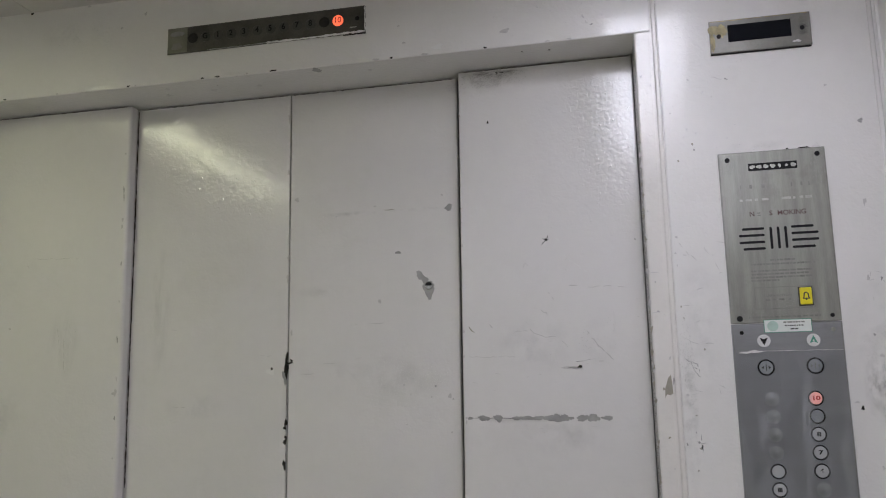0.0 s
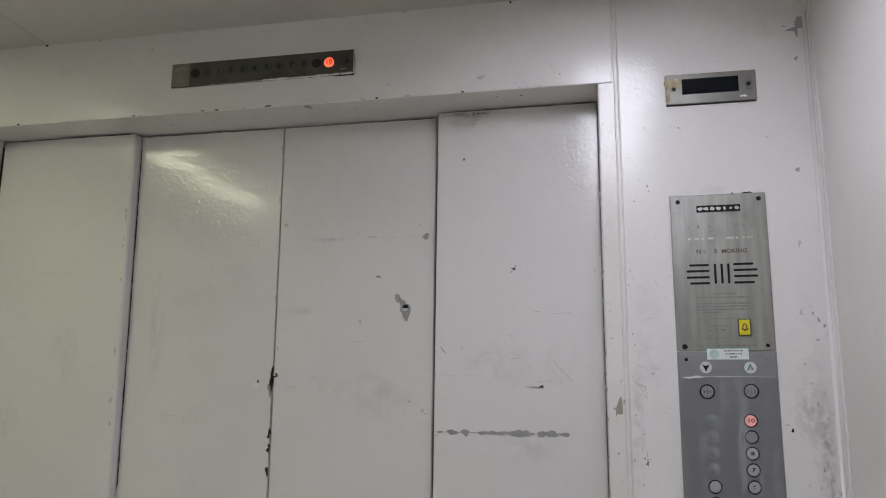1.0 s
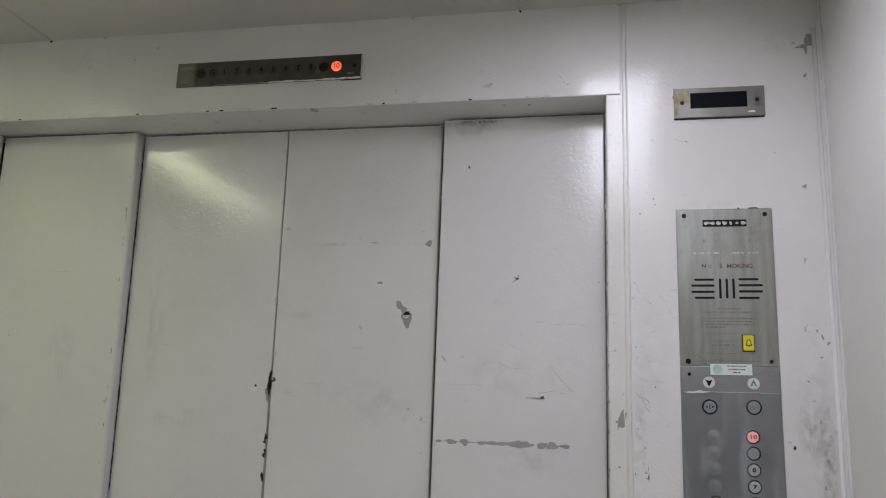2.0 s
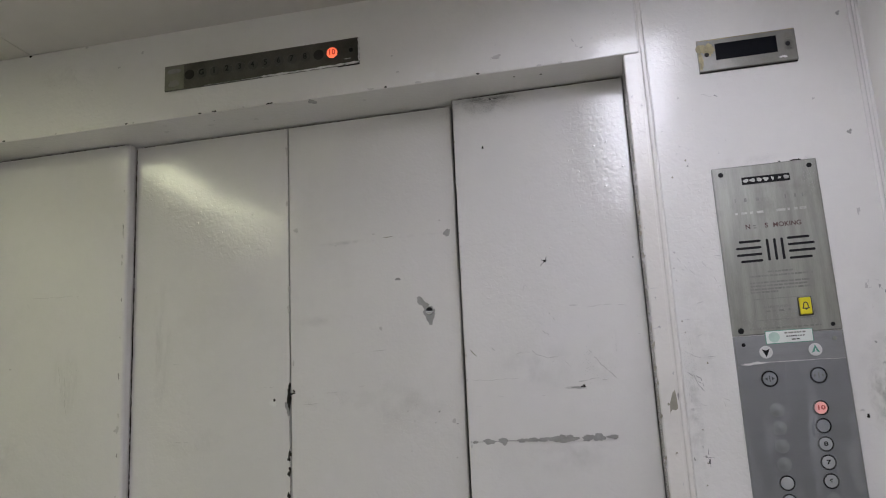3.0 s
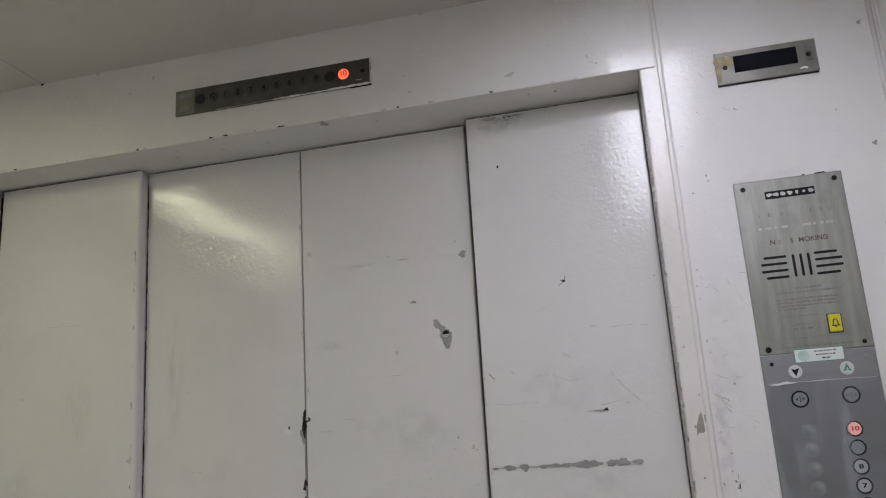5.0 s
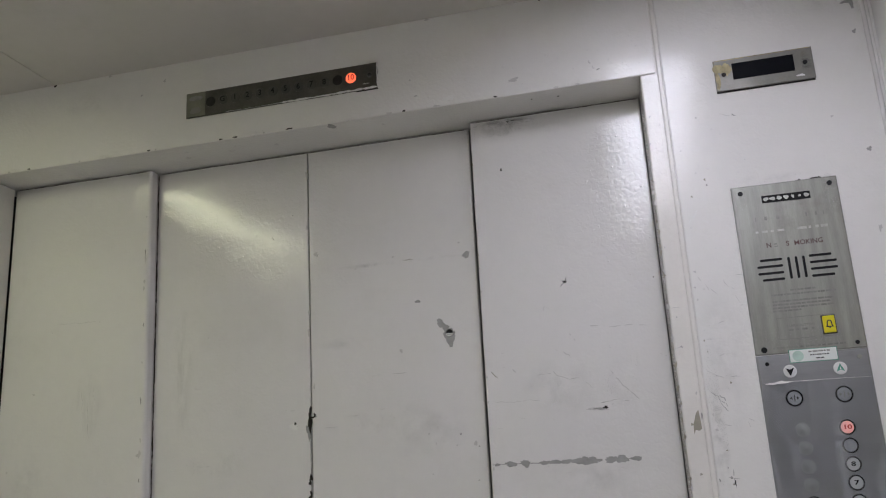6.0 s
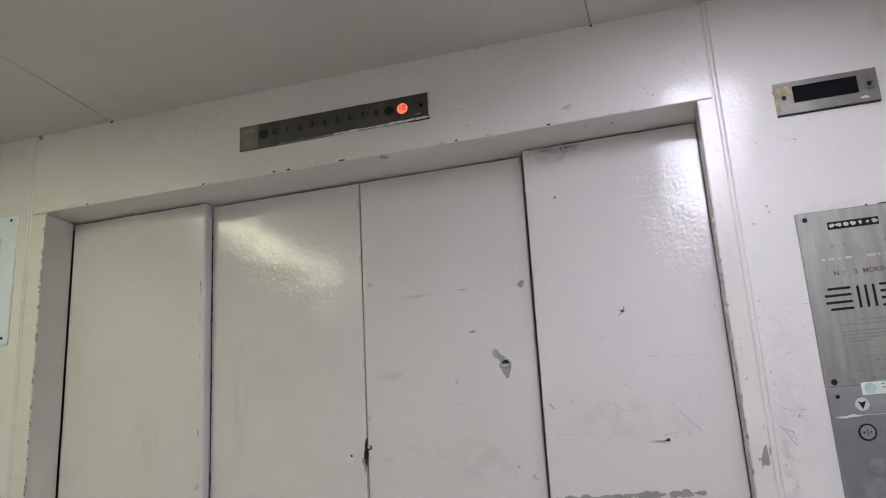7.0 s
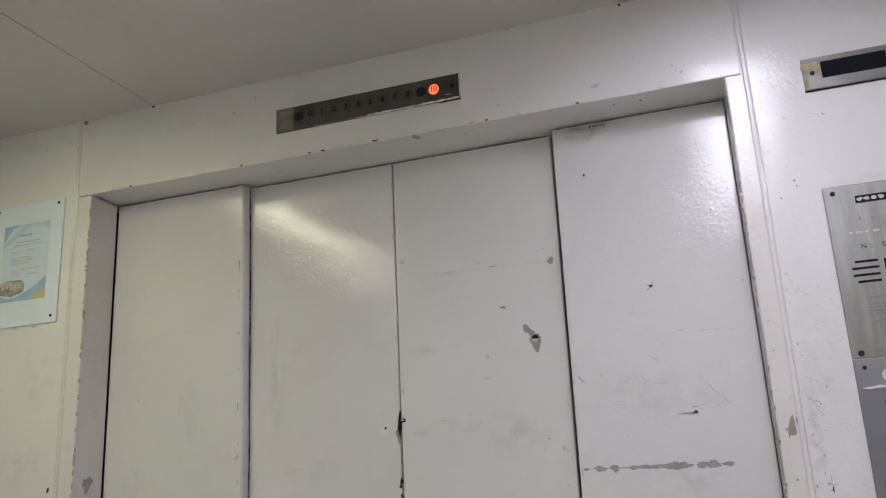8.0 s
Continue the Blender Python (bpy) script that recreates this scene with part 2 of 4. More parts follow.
def dome(x, z, y, r, depth, n=24, bm=None):
    """A round button cap with a rounded rim."""
    bm = bm or bmesh.new()
    rings = []
    for rr, yy in ((1.0, y + depth), (1.0, y + depth * 0.4), (0.93, y + depth * 0.1), (0.8, y), (0.4, y - depth * 0.04)):
        rings.append([bm.verts.new((x + r * rr * math.cos(2 * math.pi * k / n), yy, z + r * rr * math.sin(2 * math.pi * k / n))) for k in range(n)])
    for a, b in zip(rings, rings[1:]):
        for k in range(n):
            bm.faces.new((a[k], a[(k + 1) % n], b[(k + 1) % n], b[k]))
    bm.faces.new(rings[-1])
    bm.faces.new(rings[0][::-1])
    return bm


def ring(x, z, y, r0, r1, depth, n=28):
    bm = bmesh.new()
    loops = []
    for rr, yy in ((r0, y + depth), (r0, y + depth * 0.2), (r0 + (r1 - r0) * 0.3, y), (r1 - (r1 - r0) * 0.3, y), (r1, y + depth * 0.4), (r1, y + depth)):
        loops.append([bm.verts.new((x + rr * math.cos(2 * math.pi * k / n), yy, z + rr * math.sin(2 * math.pi * k / n))) for k in range(n)])
    for a, b in zip(loops, loops[1:]):
        for k in range(n):
            bm.faces.new((a[k], a[(k + 1) % n], b[(k + 1) % n], b[k]))
    return bm


def capsule(x0, x1, z0, z1, y, depth):
    """A slot with round ends along its longer side."""
    bm = bmesh.new()
    w, h = x1 - x0, z1 - z0
    r = min(w, h) / 2
    pts = []
    for k in range(16):
        a = 2 * math.pi * (k + 0.5) / 16
        cx = (x0 + x1) / 2 + (w / 2 - r) * (1 if math.cos(a) > 0 else -1)
        cz = (z0 + z1) / 2 + (h / 2 - r) * (1 if math.sin(a) > 0 else -1)
        pts.append((cx + r * math.cos(a), cz + r * math.sin(a)))
    return outline(bm, pts, y, depth)


def blot(x, z, y, w, h, seed, turn=0.0, bm=None, rough=0.35, depth=0.0005):
    """An irregular flake or spot in the wall's plane."""
    rng = random.Random(seed)
    n, lean = 26, rng.uniform(0, 6.28)
    pts = []
    for k in range(n):
        a = 2 * math.pi * k / n
        r = 1 + rough * (0.55 * rng.uniform(-1, 1) + 0.65 * math.sin(2 * a + lean) * 0.6 + 0.4 * math.sin(3 * a + 2 * lean))
        u, v = w / 2 * r * math.cos(a), h / 2 * r * math.sin(a)
        pts.append((x + u * math.cos(turn) - v * math.sin(turn), z + u * math.sin(turn) + v * math.cos(turn)))
    return outline(bm or bmesh.new(), pts, y - depth, depth * 2)


def stroke(path, y, width, seed, bm=None, wander=0.0015, depth=0.0004, broken=0.0):
    """A thin scratch that wanders along the few corners given."""
    rng = random.Random(seed)
    bm = bm or bmesh.new()
    pts = []
    for (x0, z0), (x1, z1) in zip(path, path[1:]):
        steps = max(3, int(math.hypot(x1 - x0, z1 - z0) / 0.006))
        pts += [(x0 + (x1 - x0) * k / steps + rng.uniform(-wander, wander), z0 + (z1 - z0) * k / steps + rng.uniform(-wander, wander)) for k in range(steps)]
    pts.append(path[-1])
    last = None
    for k, (x, z) in enumerate(pts):
        ax, az = pts[max(k - 1, 0)]
        bx, bz = pts[min(k + 1, len(pts) - 1)]
        d = math.hypot(bx - ax, bz - az) or 1
        w = width * rng.uniform(0.4, 1.1) * (0.3 if k in (0, len(pts) - 1) else 1) / 2
        ox, oz = -(bz - az) / d * w, (bx - ax) / d * w
        now = (bm.verts.new((x + ox, y - depth, z + oz)), bm.verts.new((x - ox, y - depth, z - oz)))
        if last and rng.random() >= broken:
            bm.faces.new((last[0], now[0], now[1], last[1]))
        last = now
    return bm


def bars_part(name, bm, mat, parent):
    return tagged(part(name, bm, mat, parent), kind="stuff")


def words(x0, x1, z, height, y, seed, bm=None, gap=0.3):
    """A line of writing too worn to read, as plain bars."""
    rng = random.Random(seed)
    bm = bm or bmesh.new()
    x = x0
    while x < x1 - height * 0.5:
        w = min(height * rng.uniform(0.8, 3.5), x1 - x)
        add_box(bm, x, x + w, y - 0.0002, y + 0.0004, z - height / 2, z + height / 2)
        x += w + height * rng.uniform(gap, gap * 2.2)
    return bm


def lettering(text, x, z, y, size, mat, parent, name="lettering", label="", align="CENTER", stretch=1.0, bold=0.0):
    """Letters of the built-in font that stand on the wall's plane and face the car."""
    cu = bpy.data.curves.new(name, "FONT")
    cu.body, cu.size, cu.extrude, cu.offset = text, size, 0.0003, bold
    cu.align_x, cu.align_y = align, "CENTER"
    tmp = new("tmp", cu)
    me = bpy.data.meshes.new_from_object(tmp.evaluated_get(bpy.context.evaluated_depsgraph_get()))
    bpy.data.objects.remove(tmp)
    bpy.data.curves.remove(cu)
    me.name = name
    me.transform(Matrix.Translation((x, y, z)) @ Matrix.Rotation(math.pi / 2, 4, "X") @ Matrix.Diagonal((stretch, 1, 1, 1)))
    me.materials.clear()
    me.materials.append(mat)
    ob = new(name, me)
    ob.parent = parent
    return tagged(ob, label)


def screw(x, z, y, r, mat, parent, label=""):
    bm = dome(x, z, y, r, 0.0016, 14)
    ob = part("screw", bm, mat, parent, label)
    return ob


# ---- the lift car ----
OPEN_W, HEAD, TOP = 1.4, 2.1, 2.291
WEST, EAST, SOUTH = -0.40, 1.803, -2.15
SEAM_L, SEAM_R = -0.036, 1.431

# Floor is out of view; its pale grey is set to bounce light upward.
floor = tagged(part("floor", box(WEST - 0.05, EAST + 0.05, SOUTH - 0.05, 0.3, -0.06, 0.0), FLOOR_VINYL), "unseen floor of the lift car, pale grey to bounce light", "floor", kind="structure")
wall_west = tagged(part("wall_west", box(WEST - 0.03, WEST, SOUTH, 0.12, 0, TOP), SIDE_PAINT), "satin off-white painted steel side wall", "wall", kind="structure")
wall_east = tagged(part("wall_east", box(EAST, EAST + 0.03, SOUTH, 0.12, 0, TOP), SIDE_PAINT), "satin off-white painted steel side wall", "wall", kind="structure")
wall_south = tagged(part("wall_south", box(WEST - 0.03, EAST + 0.03, SOUTH - 0.03, SOUTH, 0, TOP), WALL_PAINT), "glossy off-white painted steel back wall", "wall", kind="structure")
# Added dark plate, stands in for the unlit space behind the door gaps.
shaft = tagged(part("shaft_backing", box(WEST, EAST, 0.24, 0.28, 0, 2.6), DARK_BACKING), "dark plate added behind the doors so their gaps read black", "wall", kind="structure")

wall_north = thing("wall_north", "off-white painted front wall round the lift doorway, chipped", "wall", kind="structure")
part("transom", box(SEAM_L - 0.001, SEAM_R + 0.001, 0, 0.16, HEAD, TOP + 0.01, bevel=0.0022), WALL_PAINT, wall_north, "painted panel over the doorway with a chipped lower edge")
part("jamb", box(SEAM_L - 0.0005, 0.0, 0.001, 0.0915, 0, HEAD - 0.001, bevel=0.003), JAMB_PAINT, wall_north, "scuffed painted door jamb")
plan = [(OPEN_W - 0.0005, 0.0915)] + [(OPEN_W + 0.0025 + 0.0035 * (1 - math.cos(math.pi / 2 * k / 6)), 0.001 + 0.0035 * (1 - math.sin(math.pi / 2 * k / 6))) for k in range(7)] + [(SEAM_R - 0.002, 0.001), (SEAM_R, 0.003), (SEAM_R, 0.0915)]
bm = bmesh.new()
foot, head = ([bm.verts.new((px, py, pz)) for px, py in plan] for pz in (0.0, HEAD - 0.001))
for k in range(len(plan)):
    j = (k + 1) % len(plan)
    bm.faces.new((foot[k], foot[j], head[j], head[k]))
bm.faces.new(foot[::-1])
bm.faces.new(head)
part("jamb", bm, JAMB_PAINT, wall_north, "thickly painted door jamb with flaking paint")
part("return_panel", box(WEST, SEAM_L - 0.010, 0, 0.12, 0, TOP + 0.01, bevel=0.0015), WALL_PAINT, wall_north)
part("return_panel", box(SEAM_R + 0.0125, EAST, 0, 0.12, 0, TOP + 0.01, bevel=0.0015), WALL_PAINT, wall_north)
part("cover_strip", box(SEAM_L - 0.0085, SEAM_L - 0.0020, -0.0004, 0.1, 0, TOP, bevel=0.0015), JAMB_PAINT, wall_north)
part("cover_strip", box(SEAM_R + 0.0030, SEAM_R + 0.0115, -0.0016, 0.1, 0, TOP, bevel=0.0028, segments=4), JAMB_PAINT, wall_north)
part("joint_filler", box(SEAM_L - 0.012, SEAM_L + 0.002, 0.0014, 0.06, 0, TOP), JAMB_PAINT, wall_north)
part("joint_filler", box(SEAM_R - 0.002, SEAM_R + 0.015, 0.0014, 0.06, 0, TOP), JAMB_PAINT, wall_north)
bm = bmesh.new()
arc = [(EAST - 0.0135 - 0.0042 * math.cos(math.pi * k / 14), 0.0006 - 0.0042 * math.sin(math.pi * k / 14)) for k in range(15)]
foot, head = ([bm.verts.new((px, py, pz)) for px, py in arc] for pz in (0.0, TOP - 0.075))
for k in range(14):
    bm.faces.new((foot[k], foot[k + 1], head[k + 1], head[k])).smooth = True
bm.faces.new(head)
part("corner_bead", bm, WALL_PAINT, wall_north, "glossy painted seam bead in the corner")
part("corner_bead", box(EAST - 0.005, EAST + 0.001, -0.004, 0.01, 0, TOP, bevel=0.0024), WALL_PAINT, wall_north)

# ceiling: three boards with open joints, an unseen recessed light trough in each outer board
# Troughs are assumed; their depth trims lamp light on the upper front wall.
TROUGH_L = (-0.076, 0.064, -1.45, -0.46, 0.014)
TROUGH_R = (1.345, 1.53, -1.50, -0.34, 0.055)
bm = bmesh.new()
add_box(bm, 0.1641, 1.2330, SOUTH, -0.0005, TOP, TOP + 0.02, bevel=0.0004)
for (x0, x1), (u0, u1, v0, v1, deep) in (((WEST - 0.03, 0.1621), TROUGH_L), ((1.2350, EAST + 0.03), TROUGH_R)):
    for a, b, c, d in ((x0, u0 - 0.003, SOUTH, 0.0), (u1 + 0.003, x1, SOUTH, 0.0), (u0 - 0.003, u1 + 0.003, SOUTH, v0 - 0.003), (u0 - 0.003, u1 + 0.003, v1 + 0.003, 0.0)):
        add_box(bm, a, b, c, d, TOP, TOP + 0.02)
add_box(bm, WEST, EAST, SOUTH, 0.0, TOP + 0.075, TOP + 0.095)
ceiling = tagged(part("ceiling", bm, CEILING_PAINT), "greyish matt painted ceiling boards with open joints", "ceiling", kind="structure")
# Unseen dark strip, added to close the slot above the boards.
part("roof_slot_seal", box(WEST, EAST, -0.002, 0.02, TOP + 0.012, TOP + 0.095), DARK_BACKING, ceiling)


def ceiling_light(x0, x1, y0, y1, deep, mat, label):
    lamp = thing("ceiling_light", label, "ceiling light", "ceiling lights")
    bm = bmesh.new()
    for a, b, c, d in ((x0 - 0.0025, x0, y0 - 0.0025, y1 + 0.0025), (x1, x1 + 0.0025, y0 - 0.0025, y1 + 0.0025), (x0, x1, y0 - 0.0025, y0), (x0, x1, y1, y1 + 0.0025)):
        add_box(bm, a, b, c, d, TOP - 0.001, TOP + deep + 0.012)
    part("trough", bm, CEILING_PAINT, lamp, "painted sides of the assumed light trough")
    part("diffuser", box(x0, x1, y0, y1, TOP + deep, TOP + deep + 0.01, bevel=0.003), mat, lamp)
    return lamp


ceiling_light(*TROUGH_L, DIFFUSER_LEFT, "long recessed fluorescent ceiling light with greenish glow")
ceiling_light(*TROUGH_R, DIFFUSER_RIGHT, "long recessed fluorescent ceiling light with white glow")


# ---- lift doors ----
def leaf(x0, x1, y, label, round_west, round_east, depth=0.024, lean_west=0.0, lean_east=0.0):
    """One door leaf: a folded sheet with rounded front edges; lean: how far an edge drifts east a metre down."""
    door = thing("lift_door_leaf", label, "lift door", "lift door leaves")
    n = 9
    west = [(x0, y + depth)] + [(x0 + round_west * (1 - math.cos(math.pi / 2 * k / n)), y + round_west * (1 - math.sin(math.pi / 2 * k / n))) for k in range(n + 1)]
    east = [(x1 - round_east * (1 - math.sin(math.pi / 2 * k / n)), y + round_east * (1 - math.cos(math.pi / 2 * k / n))) for k in range(n + 1)] + [(x1, y + depth)]
    plan = [(px, py, lean_west) for px, py in west] + [(px, py, lean_east) for px, py in east]
    top = HEAD - 0.0025
    bm = bmesh.new()
    low = [bm.verts.new((px + lean * (top - 0.012), py, 0.012)) for px, py, lean in plan]
    high = [bm.verts.new((px, py, top)) for px, py, lean in plan]
    for k in range(len(plan)):
        j = (k + 1) % len(plan)
        bm.faces.new((low[k], low[j], high[j], high[k]))
    bm.faces.new(low[::-1])
    bm.faces.new(high)
    part("leaf_panel", bm, DOOR_PAINT, door)
    return door


Y_OUT, Y_IN = 0.094, 0.122
leaf_a = leaf(0.0018, 0.3475, Y_OUT, "closed off-white painted lift door leaf beside the jamb", 0.001, 0.0065, depth=0.0240, lean_east=0.007)
leaf_b = leaf(0.3360, 0.7015, Y_IN, "closed off-white painted lift door leaf with chipped meeting edge", 0.003, 0.0012)
leaf_c = leaf(0.7045, 1.0560, Y_IN, "closed off-white painted lift door leaf with lock and bare patches", 0.0012, 0.004, lean_east=-0.006)
leaf_d = leaf(1.0645, 1.3985, Y_OUT, "closed off-white painted lift door leaf with scratches and grey strip", 0.003, 0.002, lean_west=-0.006)


# ---- marks on the doors and the front wall ----
def mark(parent, name, mat, x, z, y, w, h, seed, turn=0.0, rough=0.35, label=""):
    return part(name, blot(x, z, y, w, h, seed, turn, rough=rough), mat, parent, label)


def scratch(parent, mat, path, y, width, seed, wander=0.0015):
    return part("scratch", stroke(path, y, width, seed, wander=wander * 1.4, broken=0.28 if len(path) > 2 else 0.12), mat, parent)


# outer leaf beside the west jamb
for k, (x, z, w, h) in enumerate(((0.0835, 1.628, 0.005, 0.004), (0.3395, 1.848, 0.004, 0.009), (0.3400, 1.897, 0.004, 0.016), (0.338, 1.488, 0.008, 0.007), (0.3415, 1.49, 0.005, 0.016), (0.03, 1.47, 0.004, 0.004))):
    mark(leaf_a, "paint_chip", SCUFF, x, z, Y_OUT, w, h, 10 + k)
for k, (x, z, n) in enumerate(((0.20, 1.60, 0.06), (0.215, 1.57, 0.09), (0.228, 1.61, 0.05), (0.115, 1.76, 0.01))):
    scratch(leaf_a, SCUFF, [(x, z + n / 2), (x + 0.006, z - n / 2)], Y_OUT, 0.0011, 30 + k, 0.001)
scratch(leaf_a, SCUFF, [(0.13, 1.774), (0.24, 1.771)], Y_OUT, 0.0012, 36)

# inner leaf with the chipped meeting edge
mark(leaf_b, "fresh_paint_patch", FRESH, 0.666, 1.524, Y_IN, 0.017, 0.013, 41)
mark(leaf_b, "paint_chip", SOOT, 0.669, 1.530, Y_IN - 0.0006, 0.005, 0.005, 42)
for k, (x0, x1, z) in enumerate(((0.455, 0.49, 1.459), (0.645, 0.668, 1.557), (0.44, 0.46, 1.615))):
    scratch(leaf_b, SCUFF, [(x0, z), (x1, z - 0.001)], Y_IN, 0.0014, 44 + k, 0.0008)
for k, (dx, z, w, h) in enumerate(((0, 2.046, 0.005, 0.018), (-0.001, 1.93, 0.004, 0.012), (0.001, 1.75, 0.005, 0.012), (0, 1.708, 0.005, 0.014), (0.000, 1.545, 0.006, 0.030), (-0.001, 1.530, 0.009, 0.016), (0.0, 1.520, 0.006, 0.020), (0.006, 1.540, 0.012, 0.0035), (0.010, 1.5445, 0.005, 0.005), (0, 1.425, 0.005, 0.014), (-0.002, 1.415, 0.006, 0.008), (0, 1.395, 0.004, 0.012), (-0.002, 1.388, 0.007, 0.009), (-0.002, 1.345, 0.006, 0.018))):
    mark(leaf_b, "paint_chip", SOOT if z < 1.6 else SCUFF, 0.7005 + dx, z, Y_IN - 0.0004, w, h, 50 + k, rough=0.5)
mark(leaf_b, "paint_chip", PRIMER, 0.697, 1.513, Y_IN - 0.0002, 0.009, 0.026, 61, rough=0.5)

# inner leaf with the lock
for k, (x, z, w, h, m) in enumerate(((1.034, 1.8335, 0.015, 0.013, PRIMER), (0.718, 1.871, 0.008, 0.010, SCUFF), (0.884, 1.846, 0.005, 0.003, SCUFF), (0.931, 1.750, 0.010, 0.006, PRIMER), (0.803, 1.83, 0.004, 0.002, SCUFF), (0.893, 1.655, 0.006, 0.008, SCUFF), (1.021, 1.86, 0.004, 0.004, SCUFF), (1.03, 1.47, 0.008, 0.008, SCUFF), (0.71, 1.60, 0.004, 0.010, SCUFF))):
    mark(leaf_c, "paint_chip", m, x, z, Y_IN, w, h, 70 + k)
scratch(leaf_c, OLIVE_PRIMER, [(0.905, 1.838), (0.925, 1.836)], Y_IN, 0.0022, 91, 0.001)
for k, (x0, x1, z) in enumerate(((0.868, 0.902, 1.612), (0.832, 0.849, 1.611), (0.775, 0.803, 1.537), (0.845, 0.856, 1.545), (0.73, 0.76, 1.517))):
    scratch(leaf_c, SCUFF, [(x0, z), (x1, z + 0.001)], Y_IN, 0.0014, 93 + k, 0.0008)
rng = random.Random(5)
for k in range(8):
    x, z = 0.94 + rng.random() * 0.1, 1.40 + rng.random() * 0.12
    mark(leaf_c, "paint_chip", rng.choice((SCUFF, SCUFF, PRIMER)), x, z, Y_IN, rng.uniform(0.002, 0.004), rng.uniform(0.002, 0.004), 110 + k)
mark(leaf_c, "paint_chip", PRIMER, 0.9755, 1.702, Y_IN, 0.020, 0.013, 130, turn=-0.7, rough=0.3, label="bare grey patch beside the lock")
mark(leaf_c, "paint_chip", PRIMER, 0.984, 1.693, Y_IN - 0.0001, 0.018, 0.014, 131, turn=-0.7)
mark(leaf_c, "paint_chip", PRIMER, 0.992, 1.678, Y_IN - 0.0002, 0.021, 0.024, 132)
mark(leaf_c, "paint_chip", PRIMER, 0.992, 1.664, Y_IN - 0.0003, 0.014, 0.018, 133)
lock = part("lock", ring(0.992, 1.682, Y_IN - 0.0022, 0.0066, 0.0082, 0.0022), PRIMER, leaf_c, "small round steel door lock, scratched")
part("keyway", disc(0.992, 1.682, Y_IN - 0.0014, 0.0068, 0.002), BLACK, lock)
part("lock_plug", outline(bmesh.new(), [(0.992 + 0.0068 * math.cos(math.pi + math.pi * k / 10), 1.681 + 0.0068 * math.sin(math.pi + math.pi * k / 10)) for k in range(11)], Y_IN - 0.0022, 0.001), LABEL_WHITE, lock)
bars_part("key_mark", words(0.9875, 0.9965, 1.6785, 0.0018, Y_IN - 0.0024, 3, gap=0.25), PRIMER, lock)

# outer leaf beside the control panel
mark(leaf_d, "paint_chip", SOOT, 1.121, 1.990, Y_OUT, 0.004, 0.005, 140)
for k, (a, n) in enumerate(((1.2, 0.011), (2.7, 0.010), (3.9, 0.012), (0.4, 0.006))):
    scratch(leaf_d, INK, [(1.224, 1.752), (1.224 + n * math.cos(a), 1.752 + n * math.sin(a))], Y_OUT, 0.0015, 141 + k, 0.0006)
mark(leaf_d, "paint_chip", SOOT, 1.224, 1.7525, Y_OUT, 0.007, 0.004, 147, rough=0.5)
for k, (path, w, m) in enumerate((
    ([(1.255, 1.722), (1.275, 1.705), (1.300, 1.685)], 0.0022, FRESH), ([(1.24, 1.754), (1.248, 1.750)], 0.003, FRESH),
    ([(1.258, 1.663), (1.278, 1.665)], 0.0018, SCUFF), ([(1.292, 1.659), (1.33, 1.661), (1.365, 1.657)], 0.0012, SCUFF),
    ([(1.292, 1.580), (1.31, 1.555), (1.336, 1.528)], 0.0026, SCUFF),
    ([(1.158, 1.583), (1.19, 1.586), (1.215, 1.572), (1.236, 1.573), (1.256, 1.553)], 0.0016, SCUFF), ([(1.336, 1.531), (1.31, 1.527), (1.28, 1.522)], 0.0013, SCUFF),
    ([(1.196, 1.628), (1.212, 1.624), (1.222, 1.611)], 0.0016, SCUFF), ([(1.175, 1.70), (1.185, 1.71), (1.195, 1.702)], 0.0012, SCUFF),
    ([(1.07, 1.60), (1.085, 1.585)], 0.0022, OLIVE_PRIMER), ([(1.115, 1.60), (1.12, 1.588)], 0.002, SCUFF), ([(1.224, 1.655), (1.234, 1.64)], 0.0022, SCUFF),
    ([(1.075, 1.541), (1.16, 1.538)], 0.0009, SCUFF), ([(1.38, 1.605), (1.392, 1.60)], 0.0018, SCUFF))):
    scratch(leaf_d, m, path, Y_OUT, w, 150 + k)
mark(leaf_d, "scuff", SCUFF, 1.262, 1.5155, Y_OUT, 0.042, 0.0055, 170, turn=-0.08, rough=0.25)
mark(leaf_d, "scuff", PRIMER, 1.267, 1.5160, Y_OUT - 0.0001, 0.022, 0.004, 175, turn=0.02, rough=0.4)
mark(leaf_d, "scuff", SOOT, 1.276, 1.5175, Y_OUT - 0.0003, 0.009, 0.0042, 171, rough=0.5)
scratch(leaf_d, SCUFF, [(1.272, 1.526), (1.305, 1.531)], Y_OUT, 0.0014, 172, 0.0006)
scratch(leaf_d, PRIMER, [(1.268, 1.5265), (1.282, 1.5275)], Y_OUT, 0.0018, 174, 0.0006)
bare = part("bare_strip", stroke([(1.066, 1.4295), (1.155, 1.4285)], Y_OUT, 0.0016, 173, wander=0.0008), PRIMER, leaf_d, "ragged grey strip of bared primer")
rng = random.Random(8)
for k, (x, w, h) in enumerate(((1.073, 0.009, 0.006), (1.0987, 0.022, 0.0095), (1.1245, 0.016, 0.013), (1.161, 0.022, 0.007), (1.178, 0.022, 0.0075), (1.197, 0.024, 0.007), (1.218, 0.021, 0.011), (1.230, 0.022, 0.0145), (1.243, 0.022, 0.010), (1.2547, 0.014, 0.005), (1.277, 0.022, 0.011), (1.295, 0.024, 0.0115), (1.320, 0.019, 0.008))):
    mark(leaf_d, "bare_patch", PRIMER, x, 1.4292 - (x - 1.066) * 0.011, Y_OUT - 0.0002 - k * 0.00003, w, h, 180 + k, rough=0.34)
